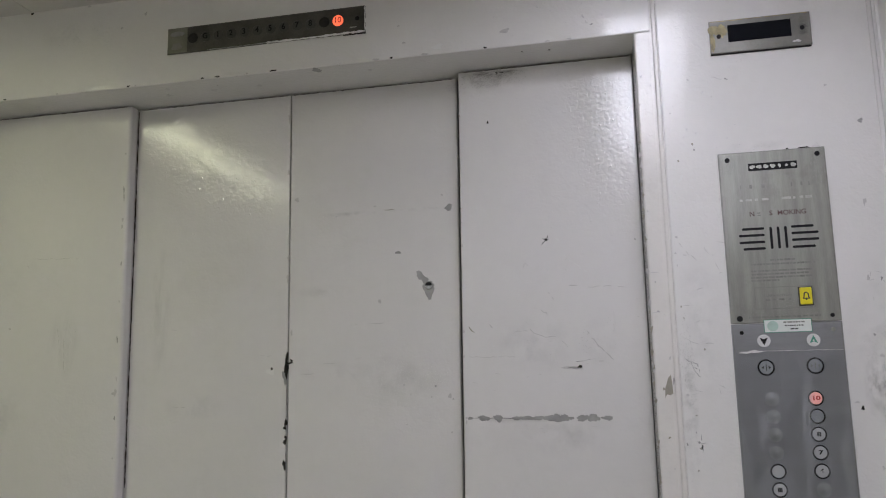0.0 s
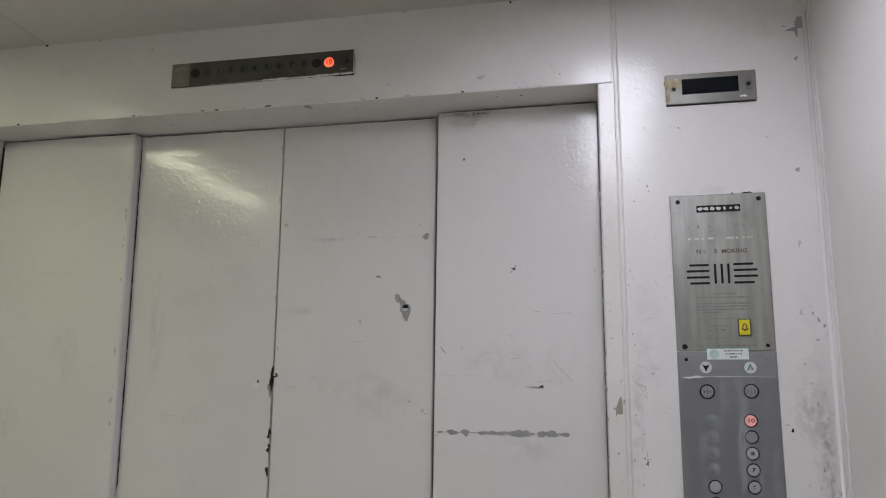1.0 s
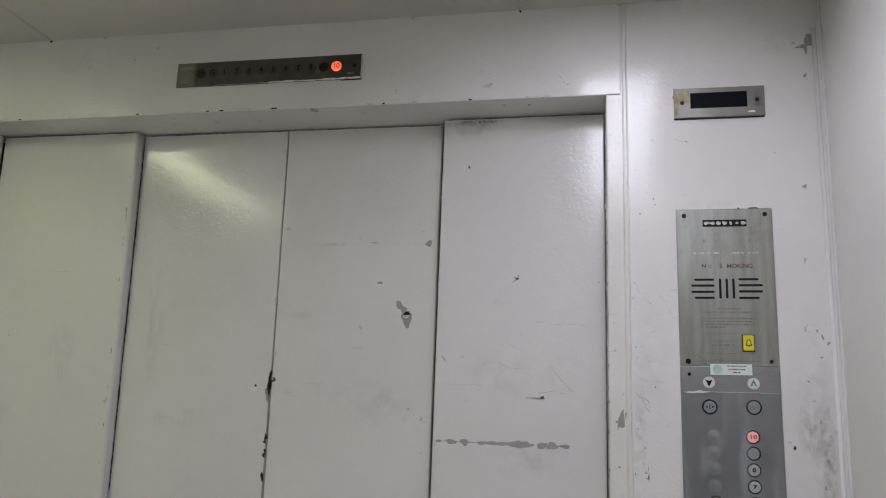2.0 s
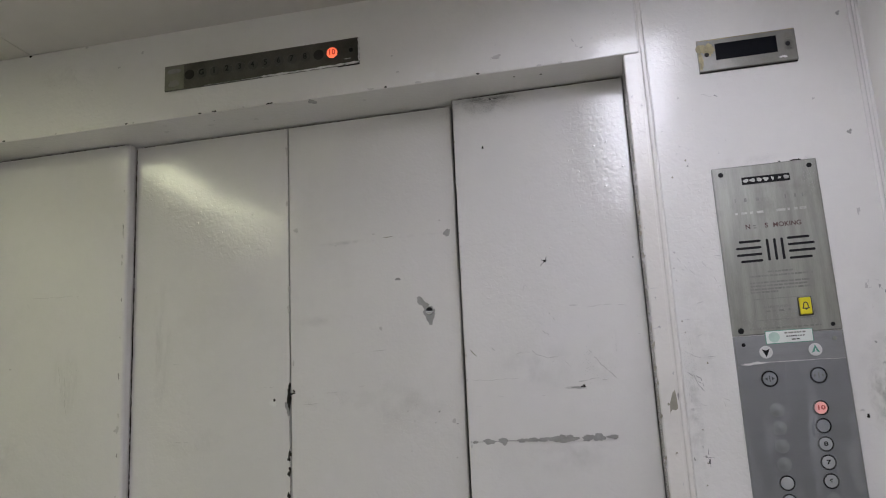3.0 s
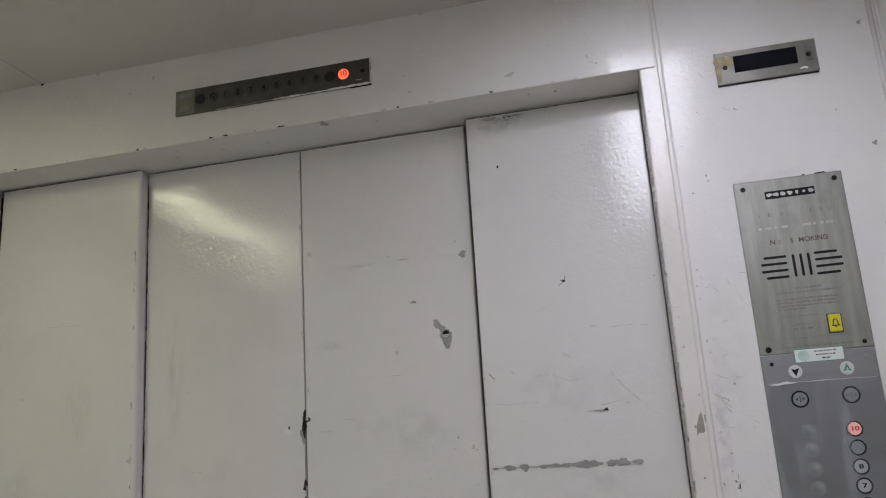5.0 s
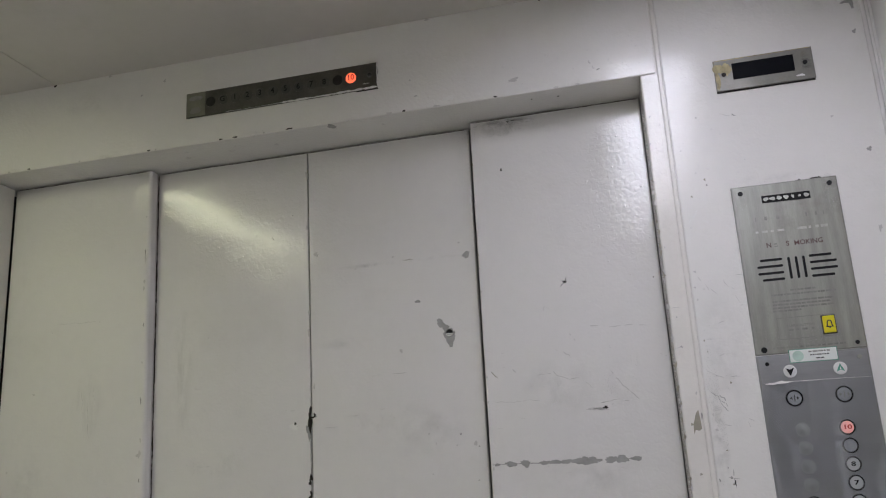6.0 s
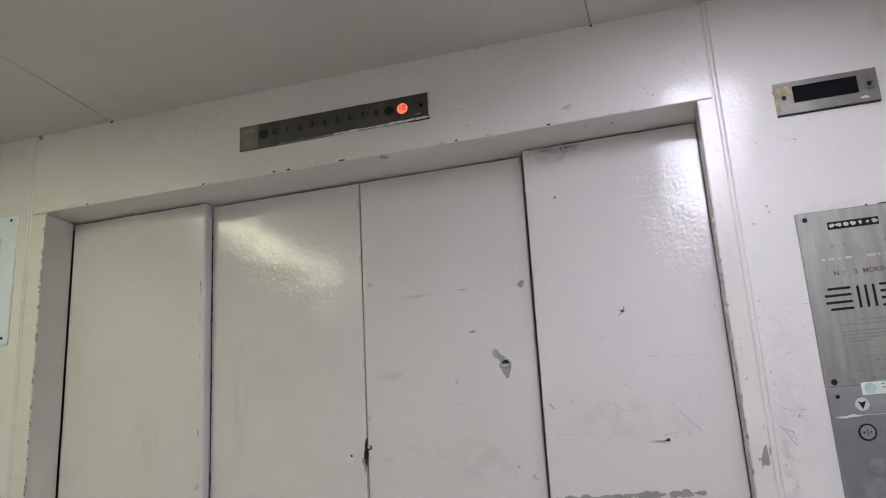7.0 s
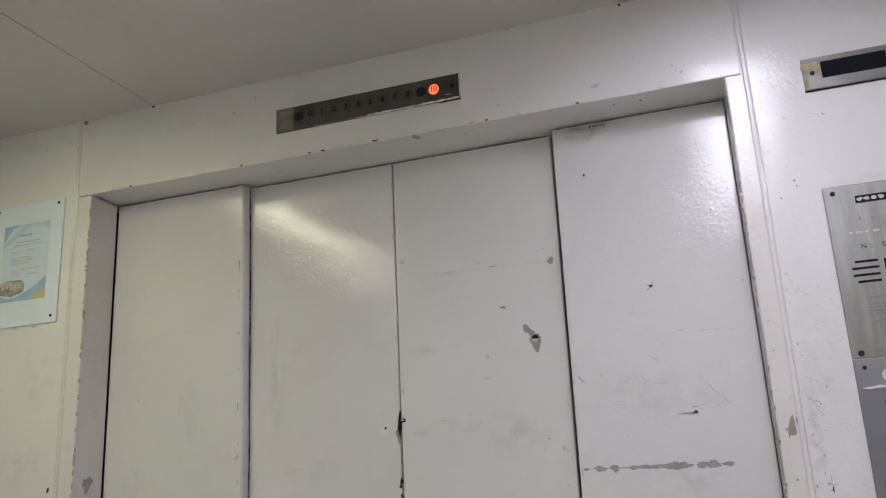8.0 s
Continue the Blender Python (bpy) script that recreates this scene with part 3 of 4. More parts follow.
for k in range(12):
    x = 1.075 + k * 0.0095
    mark(leaf_d, "grime", INK if k in (7, 8) else SCUFF, x, 2.090 - rng.uniform(0, 0.012), Y_OUT, rng.uniform(0.003, 0.008), rng.uniform(0.002, 0.004), 200 + k, rough=0.55)
rng = random.Random(12)
for k in range(12):
    x, z = 1.075 + rng.random() * 0.31, 1.40 + rng.random() * 0.25
    a = rng.uniform(-0.4, 0.4)
    n = rng.uniform(0.004, 0.012)
    scratch(leaf_d, SCUFF, [(x, z), (x + n * math.cos(a), z + n * math.sin(a))], Y_OUT, 0.0007, 220 + k, 0.0006)
for k in range(9):
    mark(leaf_d, "paint_chip", rng.choice((SCUFF, SCUFF, OLIVE_PRIMER)), 1.0635 + rng.random() * 0.003, 1.35 + rng.random() * 0.7, Y_OUT, 0.003, rng.uniform(0.003, 0.008), 260 + k)

smears = (
    (leaf_a, SMEAR, 0.215, 1.59, Y_OUT, 0.09, 0.16), (leaf_a, SMUDGE_SOFT, 0.08, 1.45, Y_OUT, 0.12, 0.14), (leaf_d, SMUDGE_DARK, 1.135, 2.088, Y_OUT, 0.15, 0.017), (leaf_d, SMUDGE, 1.12, 2.078, Y_OUT, 0.17, 0.036), (leaf_d, SMUDGE_SOFT, 1.13, 2.068, Y_OUT, 0.20, 0.05),
    (leaf_d, SMUDGE_SOFT, 1.315, 1.56, Y_OUT, 0.08, 0.10), (leaf_d, SMUDGE_SOFT, 1.20, 1.56, Y_OUT, 0.20, 0.12), (leaf_d, SMEAR, 1.337, 1.59, Y_OUT, 0.02, 0.07), (leaf_d, SMUDGE_SOFT, 1.25, 1.40, Y_OUT, 0.22, 0.10),
    (leaf_c, SMUDGE_SOFT, 0.78, 1.68, Y_IN, 0.14, 0.03), (leaf_c, SMUDGE_SOFT, 0.93, 1.50, Y_IN, 0.22, 0.12), (leaf_c, SMUDGE_SOFT, 0.80, 1.52, Y_IN, 0.16, 0.05), (leaf_c, SMUDGE, 0.965, 1.834, Y_IN, 0.15, 0.009), (leaf_c, SMUDGE, 0.84, 1.834, Y_IN, 0.20, 0.011), (leaf_b, SMUDGE_SOFT, 0.50, 1.46, Y_IN, 0.16, 0.06), (leaf_b, SMEAR, 0.42, 1.65, Y_IN, 0.06, 0.3),
    (wall_north, SMUDGE, 1.768, 1.42, 0.0, 0.05, 0.32), (wall_north, SMUDGE_SPECKLED, 1.770, 1.40, 0.0, 0.030, 0.36), (wall_north, SMUDGE_SPECKLED, 1.744, 1.47, 0.0, 0.05, 0.12), (wall_north, SMUDGE_SOFT, 1.75, 1.55, 0.0, 0.09, 0.30), (wall_north, SMUDGE, 1.455, 1.44, 0.0, 0.03, 0.34), (wall_north, SMUDGE_SOFT, 1.48, 1.58, 0.0, 0.08, 0.30), (wall_north, SMUDGE_SOFT, 1.72, 2.20, 0.0, 0.12, 0.08), (wall_north, SMUDGE_SOFT, 1.60, 1.875, 0.0, 0.16, 0.02),
    (wall_north, SMUDGE_SOFT, 0.26, 2.23, 0.0, 0.18, 0.07), (wall_north, SMUDGE_SOFT, -0.12, 1.68, 0.0, 0.12, 0.2), (wall_north, SMUDGE_SOFT, -0.15, 1.50, 0.0, 0.2, 0.14), (wall_north, SMUDGE_SOFT, -0.10, 2.25, 0.0, 0.3, 0.06),
)
for k, (owner, mat, x, z, y, w, h) in enumerate(smears):
    part("smudge", blot(x, z, y, w, h, 800 + k, rough=0.08, depth=0.0002 + 0.00002 * k), mat, owner)
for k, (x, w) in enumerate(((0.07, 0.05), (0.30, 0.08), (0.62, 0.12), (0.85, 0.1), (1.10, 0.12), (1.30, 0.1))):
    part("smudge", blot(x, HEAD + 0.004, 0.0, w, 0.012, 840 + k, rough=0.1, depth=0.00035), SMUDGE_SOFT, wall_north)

# dried drops and nibs in the thick gloss paint
rng = random.Random(33)
for owner, x0, x1, z0, z1, y, n in ((leaf_d, 1.20, 1.395, 1.62, 1.86, Y_OUT, 34), (leaf_d, 1.15, 1.395, 1.86, 2.04, Y_OUT, 30), (wall_north, 1.446, 1.60, 1.62, 2.06, 0.0, 46), (wall_north, 1.15, 1.42, 2.112, 2.19, 0.0, 18), (leaf_b, 0.38, 0.69, 1.70, 2.0, Y_IN, 26)):
    bm = bmesh.new()
    for k in range(n):
        radius = rng.uniform(0.0007, 0.0019)
        dome(rng.uniform(x0, x1), rng.uniform(z0, z1), y - radius * 0.5, radius, radius * 0.6, 9, bm)
    tagged(part("paint_nibs", bm, DOOR_PAINT, owner), kind="stuff")

# grime packed into the gaps round the leaves, with some gap shade painted in
BROWN = material("brown_black_grime", (0.055, 0.045, 0.038), 0.75, vary=0.4, scale=70, spec=0.15)
for k, (owner, x0, x1, y, w) in enumerate(((leaf_a, 0.004, 0.338, Y_OUT, 0.0016), (leaf_b, 0.357, 0.700, Y_IN, 0.0014), (leaf_c, 0.706, 1.050, Y_IN, 0.0015), (leaf_d, 1.068, 1.396, Y_OUT, 0.0018))):
    part("grime_line", stroke([(x0, HEAD - 0.0036), ((x0 + x1) / 2, HEAD - 0.0033), (x1, HEAD - 0.0035)], y, w, 900 + k, wander=0.0003), BROWN, owner)
part("grime_line", stroke([(0.7008, 1.25), (0.7008, 1.40), (0.7008, 1.56)], Y_IN, 0.0010, 912, wander=0.0005), BROWN, leaf_b)
# Darkens the slit beside leaf_a: shade painted in together with grime.
part("grime_line", stroke([(0.3490, 2.094), (0.3515, 1.75), (0.3545, 1.30)], Y_IN, 0.0036, 920, wander=0.0004), BROWN, leaf_b)
for k in range(9):
    mark(leaf_a, "paint_chip", (SCUFF, PRIMER)[k % 2], 0.3420 - 0.00055 * k + 0.0008 * (k % 3), 1.36 + 0.079 * k, Y_OUT + 0.0004, 0.003, 0.004 + 0.003 * (k % 4), 930 + k, rough=0.5)

# the front wall: chipped lower edge of the transom, scuffs, flakes
for k, (x, w, m) in enumerate(((0.06, 0.010, SCUFF), (0.11, 0.008, SOOT), (0.235, 0.006, SCUFF), (0.40, 0.008, SOOT), (0.416, 0.005, SCUFF), (0.565, 0.008, SOOT), (0.597, 0.012, SOOT), (0.66, 0.006, SCUFF), (0.714, 0.014, SOOT), (0.72, 0.006, SOOT), (0.925, 0.018, SCUFF), (0.955, 0.008, SOOT), (1.02, 0.02, SCUFF), (1.135, 0.009, SOOT), (1.25, 0.012, SCUFF), (1.29, 0.01, SCUFF))):
    mark(wall_north, "paint_chip", m, x, HEAD + 0.0026, 0.0, w * 0.75, 0.003, 300 + k, rough=0.4)
for k, (x, y, w, h, m) in enumerate(((0.80, 0.014, 0.016, 0.020, PRIMER), (0.66, 0.060, 0.010, 0.008, SCUFF), (0.56, 0.058, 0.012, 0.010, SCUFF), (0.455, 0.062, 0.012, 0.010, SCUFF), (0.47, 0.03, 0.010, 0.008, SCUFF), (0.15, 0.05, 0.010, 0.008, SCUFF), (0.90, 0.04, 0.006, 0.006, SCUFF), (1.25, 0.035, 0.004, 0.004, SOOT), (1.20, 0.03, 0.003, 0.003, SOOT))):
    bm = blot(0, 0, 0, w, h, 330 + k)
    bmesh.ops.transform(bm, matrix=Matrix.Translation((x, y, HEAD)) @ Matrix.Rotation(-math.pi / 2, 4, "X"), verts=bm.verts)
    part("paint_chip", bm, m, wall_north)
bm = stroke([(0, 0), (0.028, -0.03)], 0, 0.002, 345)
bmesh.ops.transform(bm, matrix=Matrix.Translation((0.748, 0.055, HEAD - 0.0003)) @ Matrix.Rotation(-math.pi / 2, 4, "X"), verts=bm.verts)
part("scratch", bm, SCUFF, wall_north)
for k, (x, z, w, h, m) in enumerate(((1.172, 2.131, 0.018, 0.007, SCUFF), (1.046, 2.114, 0.022, 0.010, FRESH), (0.432, 2.256, 0.006, 0.006, SCUFF), (0.379, 2.231, 0.005, 0.004, SCUFF), (0.98, 2.13, 0.006, 0.004, SCUFF), (0.97, 2.165, 0.004, 0.003, SCUFF),
    (0.30, 2.19, 0.03, 0.008, WALL_PAINT), (-0.14, 2.235, 0.004, 0.005, SCUFF), (-0.055, 2.115, 0.003, 0.004, SCUFF), (1.709, 1.971, 0.004, 0.004, SCUFF), (1.757, 1.905, 0.008, 0.007, PRIMER), (1.769, 2.121, 0.007, 0.006, PRIMER), (1.7155, 1.4385, 0.0055, 0.0055, SOOT), (1.708, 1.448, 0.008, 0.003, SCUFF), (1.774, 1.46, 0.006, 0.004, SCUFF), (1.752, 2.187, 0.010, 0.004, SCUFF),
    (1.75, 1.768, 0.005, 0.012, SCUFF), (-0.063, 1.443, 0.006, 0.012, SOOT), (1.4705, 1.380, 0.003, 0.007, INK), (1.466, 1.388, 0.004, 0.003, PRIMER))):
    mark(wall_north, "paint_chip", m, x, z, 0.0, w, h, 350 + k, rough=0.5)
# scuff high beside the corner
mark(wall_north, "bare_patch", PRIMER, 1.7795, 2.192, 0.0, 0.017, 0.020, 380, turn=0.4)
mark(wall_north, "bare_patch", PRIMER, 1.769, 2.180, -0.0001, 0.022, 0.007, 381, turn=0.3)
mark(wall_north, "bare_patch", PRIMER, 1.7735, 2.172, -0.0002, 0.006, 0.016, 382, turn=0.2)
for k, (path, w, m) in enumerate((
    ([(1.312, 2.152), (1.315, 2.143), (1.322, 2.130), (1.329, 2.124)], 0.0028, SCUFF), ([(1.327, 2.123), (1.333, 2.126)], 0.003, PRIMER),
    ([(1.528, 2.004), (1.542, 1.999), (1.556, 1.996)], 0.0016, SCUFF), ([(1.548, 2.000), (1.556, 1.997)], 0.003, PRIMER),
    ([(1.452, 1.812), (1.466, 1.827), (1.472, 1.836)], 0.003, FRESH), ([(1.476, 1.815), (1.486, 1.808)], 0.003, FRESH), ([(1.49, 1.78), (1.50, 1.772)], 0.002, FRESH),
    ([(1.452, 1.525), (1.464, 1.513), (1.474, 1.500), (1.472, 1.513), (1.461, 1.519), (1.468, 1.50), (1.476, 1.492)], 0.0016, PRIMER), ([(1.449, 1.560), (1.47, 1.547), (1.50, 1.546)], 0.0012, SCUFF),
    ([(1.4715, 1.401), (1.470, 1.388), (1.4705, 1.372)], 0.0013, PRIMER), ([(1.462, 1.390), (1.473, 1.3855), (1.481, 1.387)], 0.0012, PRIMER), ([(1.481, 1.387), (1.490, 1.381), (1.497, 1.383), (1.500, 1.376)], 0.0016, FRESH),
    ([(1.40, 1.60), (1.418, 1.602), (1.426, 1.595)], 0.0014, SCUFF), ([(1.405, 1.668), (1.42, 1.668)], 0.001, SCUFF))):
    scratch(wall_north, m, path, 0.0, w, 390 + k, 0.0008)
# flake on the jamb that shows the olive undercoat
part("paint_flake", outline(bmesh.new(), [(1.4175, 1.459), (1.4205, 1.4655), (1.4265, 1.464), (1.4305, 1.467), (1.4300, 1.482), (1.4285, 1.4975), (1.4240, 1.4925), (1.4205, 1.482), (1.4180, 1.475)], 0.0003, 0.001), OLIVE_PRIMER, wall_north, "flaked spot of old olive undercoat")
mark(wall_north, "paint_chip", PRIMER, 1.4325, 1.487, -0.0014, 0.0025, 0.012, 405)
rng = random.Random(21)
for k in range(30):
    z = 1.34 + rng.random() ** 1.4 * 0.7
    x = rng.choice((1.401 + rng.random() * 0.028, 1.445 + rng.random() * 0.05, 1.445 + rng.random() * 0.02))
    mark(wall_north, "paint_chip", rng.choice((SCUFF, SCUFF, PRIMER, OLIVE_PRIMER)), x, z, 0.0007 if x < 1.431 else 0.0, rng.uniform(0.0015, 0.004), rng.uniform(0.002, 0.005), 410 + k, rough=0.5)
for k in range(40):
    z = 1.30 + rng.random() * 0.85
    mark(wall_north, "paint_chip", rng.choice((SCUFF, OLIVE_PRIMER, PRIMER)), rng.uniform(-0.002, 0.001), z, 0.0008, rng.uniform(0.003, 0.006), rng.uniform(0.004, 0.014), 460 + k, rough=0.5)
for k in range(34):
    z = 1.30 + rng.random() * 0.62
    mark(wall_north, "paint_chip", rng.choice((SCUFF, OLIVE_PRIMER)), 1.4008 + rng.random() * 0.002, z, 0.0008, rng.uniform(0.002, 0.005), rng.uniform(0.004, 0.012), 510 + k, rough=0.5)
for k in range(46):
    x, z = 1.735 + rng.random() * 0.052, 1.30 + rng.random() ** 1.3 * 0.36
    if rng.random() < 0.5:
        mark(wall_north, "paint_chip", rng.choice((SCUFF, SCUFF, PRIMER)), x, z, 0.0, rng.uniform(0.002, 0.006), rng.uniform(0.002, 0.007), 560 + k, rough=0.6)
    else:
        a, n = rng.uniform(-1.6, 0.3), rng.uniform(0.006, 0.022)
        scratch(wall_north, SCUFF, [(x, z), (x + n * 0.5 * math.cos(a), z + n * math.sin(a))], 0.0, 0.0013, 560 + k)
for k in range(30):
    x, z = 1.450 + rng.random() * 0.07, 1.36 + rng.random() * 0.42
    a, n = rng.uniform(-1.2, 0.6), rng.uniform(0.004, 0.016)
    scratch(wall_north, rng.choice((SCUFF, FRESH)), [(x, z), (x + n * math.cos(a), z + n * math.sin(a))], 0.0, 0.0011, 620 + k, 0.0008)
bm = blot(0, 0, 0, 0.026, 0.03, 660, rough=0.5)
bmesh.ops.transform(bm, matrix=Matrix.Translation((0.0003, 0.045, 1.452)) @ Matrix.Rotation(math.pi / 2, 4, "Z"), verts=bm.verts)
part("scuff", bm, PRIMER, wall_north)
mark(wall_north, "paint_chip", OLIVE_PRIMER, -0.028, TOP - 0.006, 0.0, 0.014, 0.010, 670)
# Dark dots where the ceiling joints end at the wall.
for k, (x, w) in enumerate(((0.163, 0.007), (1.234, 0.005))):
    mark(wall_north, "paint_chip", SOOT, x, TOP - 0.002, 0.0, w, 0.005, 672 + k)
for k in range(3):
    mark(wall_north, "paint_chip", SCUFF, (1.01, 1.43, 0.30)[k], TOP - 0.002, 0.0, 0.008, 0.004, 675 + k)

# ---- floor indicator over the door ----
indicator = thing("floor_indicator", "grimy smoked metal floor indicator with a lit red ten", "floor indicator")
Y = -0.004
IX0, IX1, IZ0, IZ1 = 0.487, 0.905, 2.159, 2.214
part("plate", box(IX0, IX1, Y, 0.0, IZ0, IZ1, bevel=0.0010), SMOKED, indicator)
part("worn_edge", stroke([(0.575, IZ0 + 0.0004), (0.68, IZ0 + 0.0006), (0.72, IZ0 + 0.001)], Y - 0.0003, 0.0016, 704, wander=0.0006), PALE_INK, indicator)
part("worn_edge", stroke([(0.70, IZ0 + 0.0006), (0.79, IZ0 + 0.0010), (IX1, IZ0 + 0.0020)], Y - 0.0003, 0.0054, 702, wander=0.0006), FRESH, indicator, "pale peeled lower edge")
# Solid black strip, paints the shade in the gap below the plate.
part("lower_gap_shade", box(0.86, IX1, -0.002, 0.0, IZ0 - 0.0014, IZ0 - 0.0003), SOOT, indicator)
part("worn_edge", stroke([(IX1 - 0.0004, IZ0), (IX1 - 0.0002, IZ1)], Y - 0.0003, 0.0026, 703, wander=0.0005), FRESH, indicator)
part("end_cover", box(IX0 + 0.0008, 0.531, Y - 0.0012, Y, IZ0 + 0.001, IZ1 - 0.001, bevel=0.0006), TAPE, indicator, "yellowed translucent end cover")
part("end_label", blot(0.509, 2.200, Y - 0.0014, 0.030, 0.011, 700, rough=0.12), FADED_INK, indicator)
part("end_label", blot(0.509, 2.173, Y - 0.0014, 0.026, 0.013, 701, rough=0.2), TARNISH, indicator)
DARK_RED = material("dark_red_print", (0.10, 0.012, 0.008), 0.5, vary=0.1, scale=90)
DULL_LENS = material("blackened_indicator_lens", (0.024, 0.023, 0.021), 0.4, vary=0.35, scale=70, spec=0.2)
LENS = material("dark_indicator_lens", (0.062, 0.060, 0.052), 0.32, vary=0.2, scale=60)
for k, sign in enumerate(("", "G", "1", "2", "3", "4", "5", "6", "7", "8", "", "10")):
    x = 0.5430 + k * 0.02790
    lit = sign == "10"
    lens = part("lens", dome(x, 2.1885, Y - 0.0012, 0.0108, 0.0016), ORANGE_LIT if lit else (DULL_LENS if sign == "" else LENS), indicator, "glowing orange-red lens" if lit else "")
    if sign:
        lettering(sign, x, 2.1885, Y - 0.0026, 0.0165, DARK_RED if lit else BLACK, lens, "numeral", stretch=0.95, bold=0.0003)
screw(0.889, 2.1885, Y - 0.0014, 0.0045, BLACK, indicator)
bars_part("maker_mark", words(0.874, 0.888, 2.1715, 0.0016, Y, 4, gap=0.1), PALE_INK, indicator)

# ---- dark display over the control panel ----
display = thing("lift_display", "tarnished steel plate with a dark blank display window", "display")
part("plate", box(1.5305, 1.6955, Y, 0.0, 2.044, 2.1035, bevel=0.001), TARNISH, display)
part("window", box(1.561, 1.664, Y - 0.0008, Y + 0.001, 2.0625, 2.0935, bevel=0.0006), GLASS_BLACK, display, "black display glass, unlit")
screw(1.546, 2.0745, Y - 0.0012, 0.004, SOOT, display)
screw(1.6815, 2.0755, Y - 0.0012, 0.004, BLACK, display)
part("adhesive_stain", blot(1.5465, 2.085, Y, 0.026, 0.024, 710, rough=0.5), YELLOW_STAIN, display, "yellowed adhesive residue")
part("adhesive_stain", blot(1.5355, 2.065, Y, 0.008, 0.036, 711, rough=0.4), YELLOW_STAIN, display)
part("adhesive_stain", blot(1.672, 2.0525, Y, 0.012, 0.005, 712, rough=0.4), FRESH, display)
part("edge_grime", stroke([(1.532, 2.0455), (1.532, 2.102), (1.694, 2.102)], Y, 0.0016, 955, wander=0.0005), YELLOW_STAIN, display)
part("edge_stain", blot(1.683, 2.075, Y, 0.022, 0.05, 956, rough=0.2, depth=0.0003), SMUDGE_DARK, display)
# Shade of the gap under the display, put in as a black strip.
part("lower_gap_shade", box(1.5305, 1.694, -0.0022, 0.0, 2.0415, 2.0438), SOOT, display)

# ---- car control panel ----
cop = thing("control_panel", "worn brushed steel lift control panel with round buttons", "control panel")
YP = -0.004


def at_z(z):
    return z + 0.005 + (1.86 - z) * 0.0055


part("upper_plate", box(1.5285, 1.6975, YP, 0.0, 1.5768, 1.8645, bevel=0.0009), STEEL, cop, "brushed steel speaker plate, stained")
part("lower_plate", box(1.5285, 1.6975, YP, 0.0, 1.10, 1.5758, bevel=0.0009), STEEL_LOW, cop, "dull steel button plate")
for x, z, r, m in ((1.543, 1.847, 0.0042, BLACK), (1.685, 1.848, 0.0042, BLACK), (1.543, 1.578, 0.0048, BLACK), (1.684, 1.579, 0.0034, BLACK), (1.544, 1.555, 0.0032, BLACK), (1.683, 1.556, 0.0036, STEEL)):
    screw(x, at_z(z), YP - 0.0012, r, m, cop)
for k, path in enumerate(([(1.530, 1.590), (1.530, 1.862)], [(1.696, 1.590), (1.696, 1.862)], [(1.530, 1.8632), (1.696, 1.8632)], [(1.5305, 1.20), (1.5305, 1.574)], [(1.6955, 1.20), (1.6955, 1.574)])):
    part("edge_grime", stroke(path, YP, 0.0013, 940 + k, wander=0.0004), FADED_INK, cop)
for k, (x, w) in enumerate(((1.664, 0.012), (1.672, 0.006), (1.640, 0.004))):
    part("edge_chip", blot(x, 1.8655, YP + 0.003, w, 0.003, 960 + k, rough=0.5), SOOT, cop)
part("edge_stain", blot(1.540, 1.845, YP, 0.030, 0.05, 950, rough=0.2, depth=0.0003), SMUDGE, cop)
part("edge_stain", blot(1.685, 1.835, YP, 0.030, 0.07, 951, rough=0.2, depth=0.0003), SMUDGE, cop)
part("edge_stain", blot(1.613, 1.600, YP, 0.15, 0.04, 952, rough=0.2, depth=0.0003), SMUDGE_SOFT, cop)
badge = part("badge", box(1.5755, 1.6525, YP - 0.0012, YP, at_z(1.8255), at_z(1.8385), bevel=0.0005), BLACK, cop, "black nameplate with worn silver shapes")
bm = bmesh.new()
for k in range(7):
    x = 1.5818 + k * 0.0108
    blot(x, at_z(1.832), YP - 0.0013, 0.0088 if k not in (4, 5) else 0.0045, 0.0062 if k != 5 else 0.004, 640 + k, bm=bm, rough=0.22, depth=0.0003)
part("badge_shapes", bm, PALE_INK, badge)
for k, (x, w) in enumerate(((1.560, 0.002), (1.575, 0.004), (1.594, 0.005), (1.640, 0.002), (1.655, 0.003), (1.667, 0.002))):
    part("worn_letter_mark", box(x, x + w, YP - 0.0003, YP, at_z(1.7955), at_z(1.802)), FADED_INK, cop)
bars_part("worn_line", words(1.558, 1.608, at_z(1.776), 0.0035, YP - 0.0001, 21, gap=0.9), PALE_INK, cop)
bars_part("worn_line", words(1.624, 1.671, at_z(1.776), 0.0042, YP - 0.0001, 22, gap=0.7), PALE_INK, cop)
for text, x in (("N", 1.5755), ("S", 1.6050)):
    lettering(text, x, at_z(1.7515), YP - 0.0002, 0.0112, WORN_RED, cop, bold=0.00012)
bars_part("worn_letter_mark", words(1.5835, 1.5885, at_z(1.753), 0.0018, YP - 0.0001, 23), FADED_INK, cop)
bars_part("worn_letter_mark", words(1.5840, 1.5890, at_z(1.749), 0.0018, YP - 0.0001, 24), FADED_INK, cop)
lettering("MOKING", 1.6375, at_z(1.7512), YP - 0.0002, 0.0112, WORN_RED, cop, stretch=1.0, bold=0.00012)
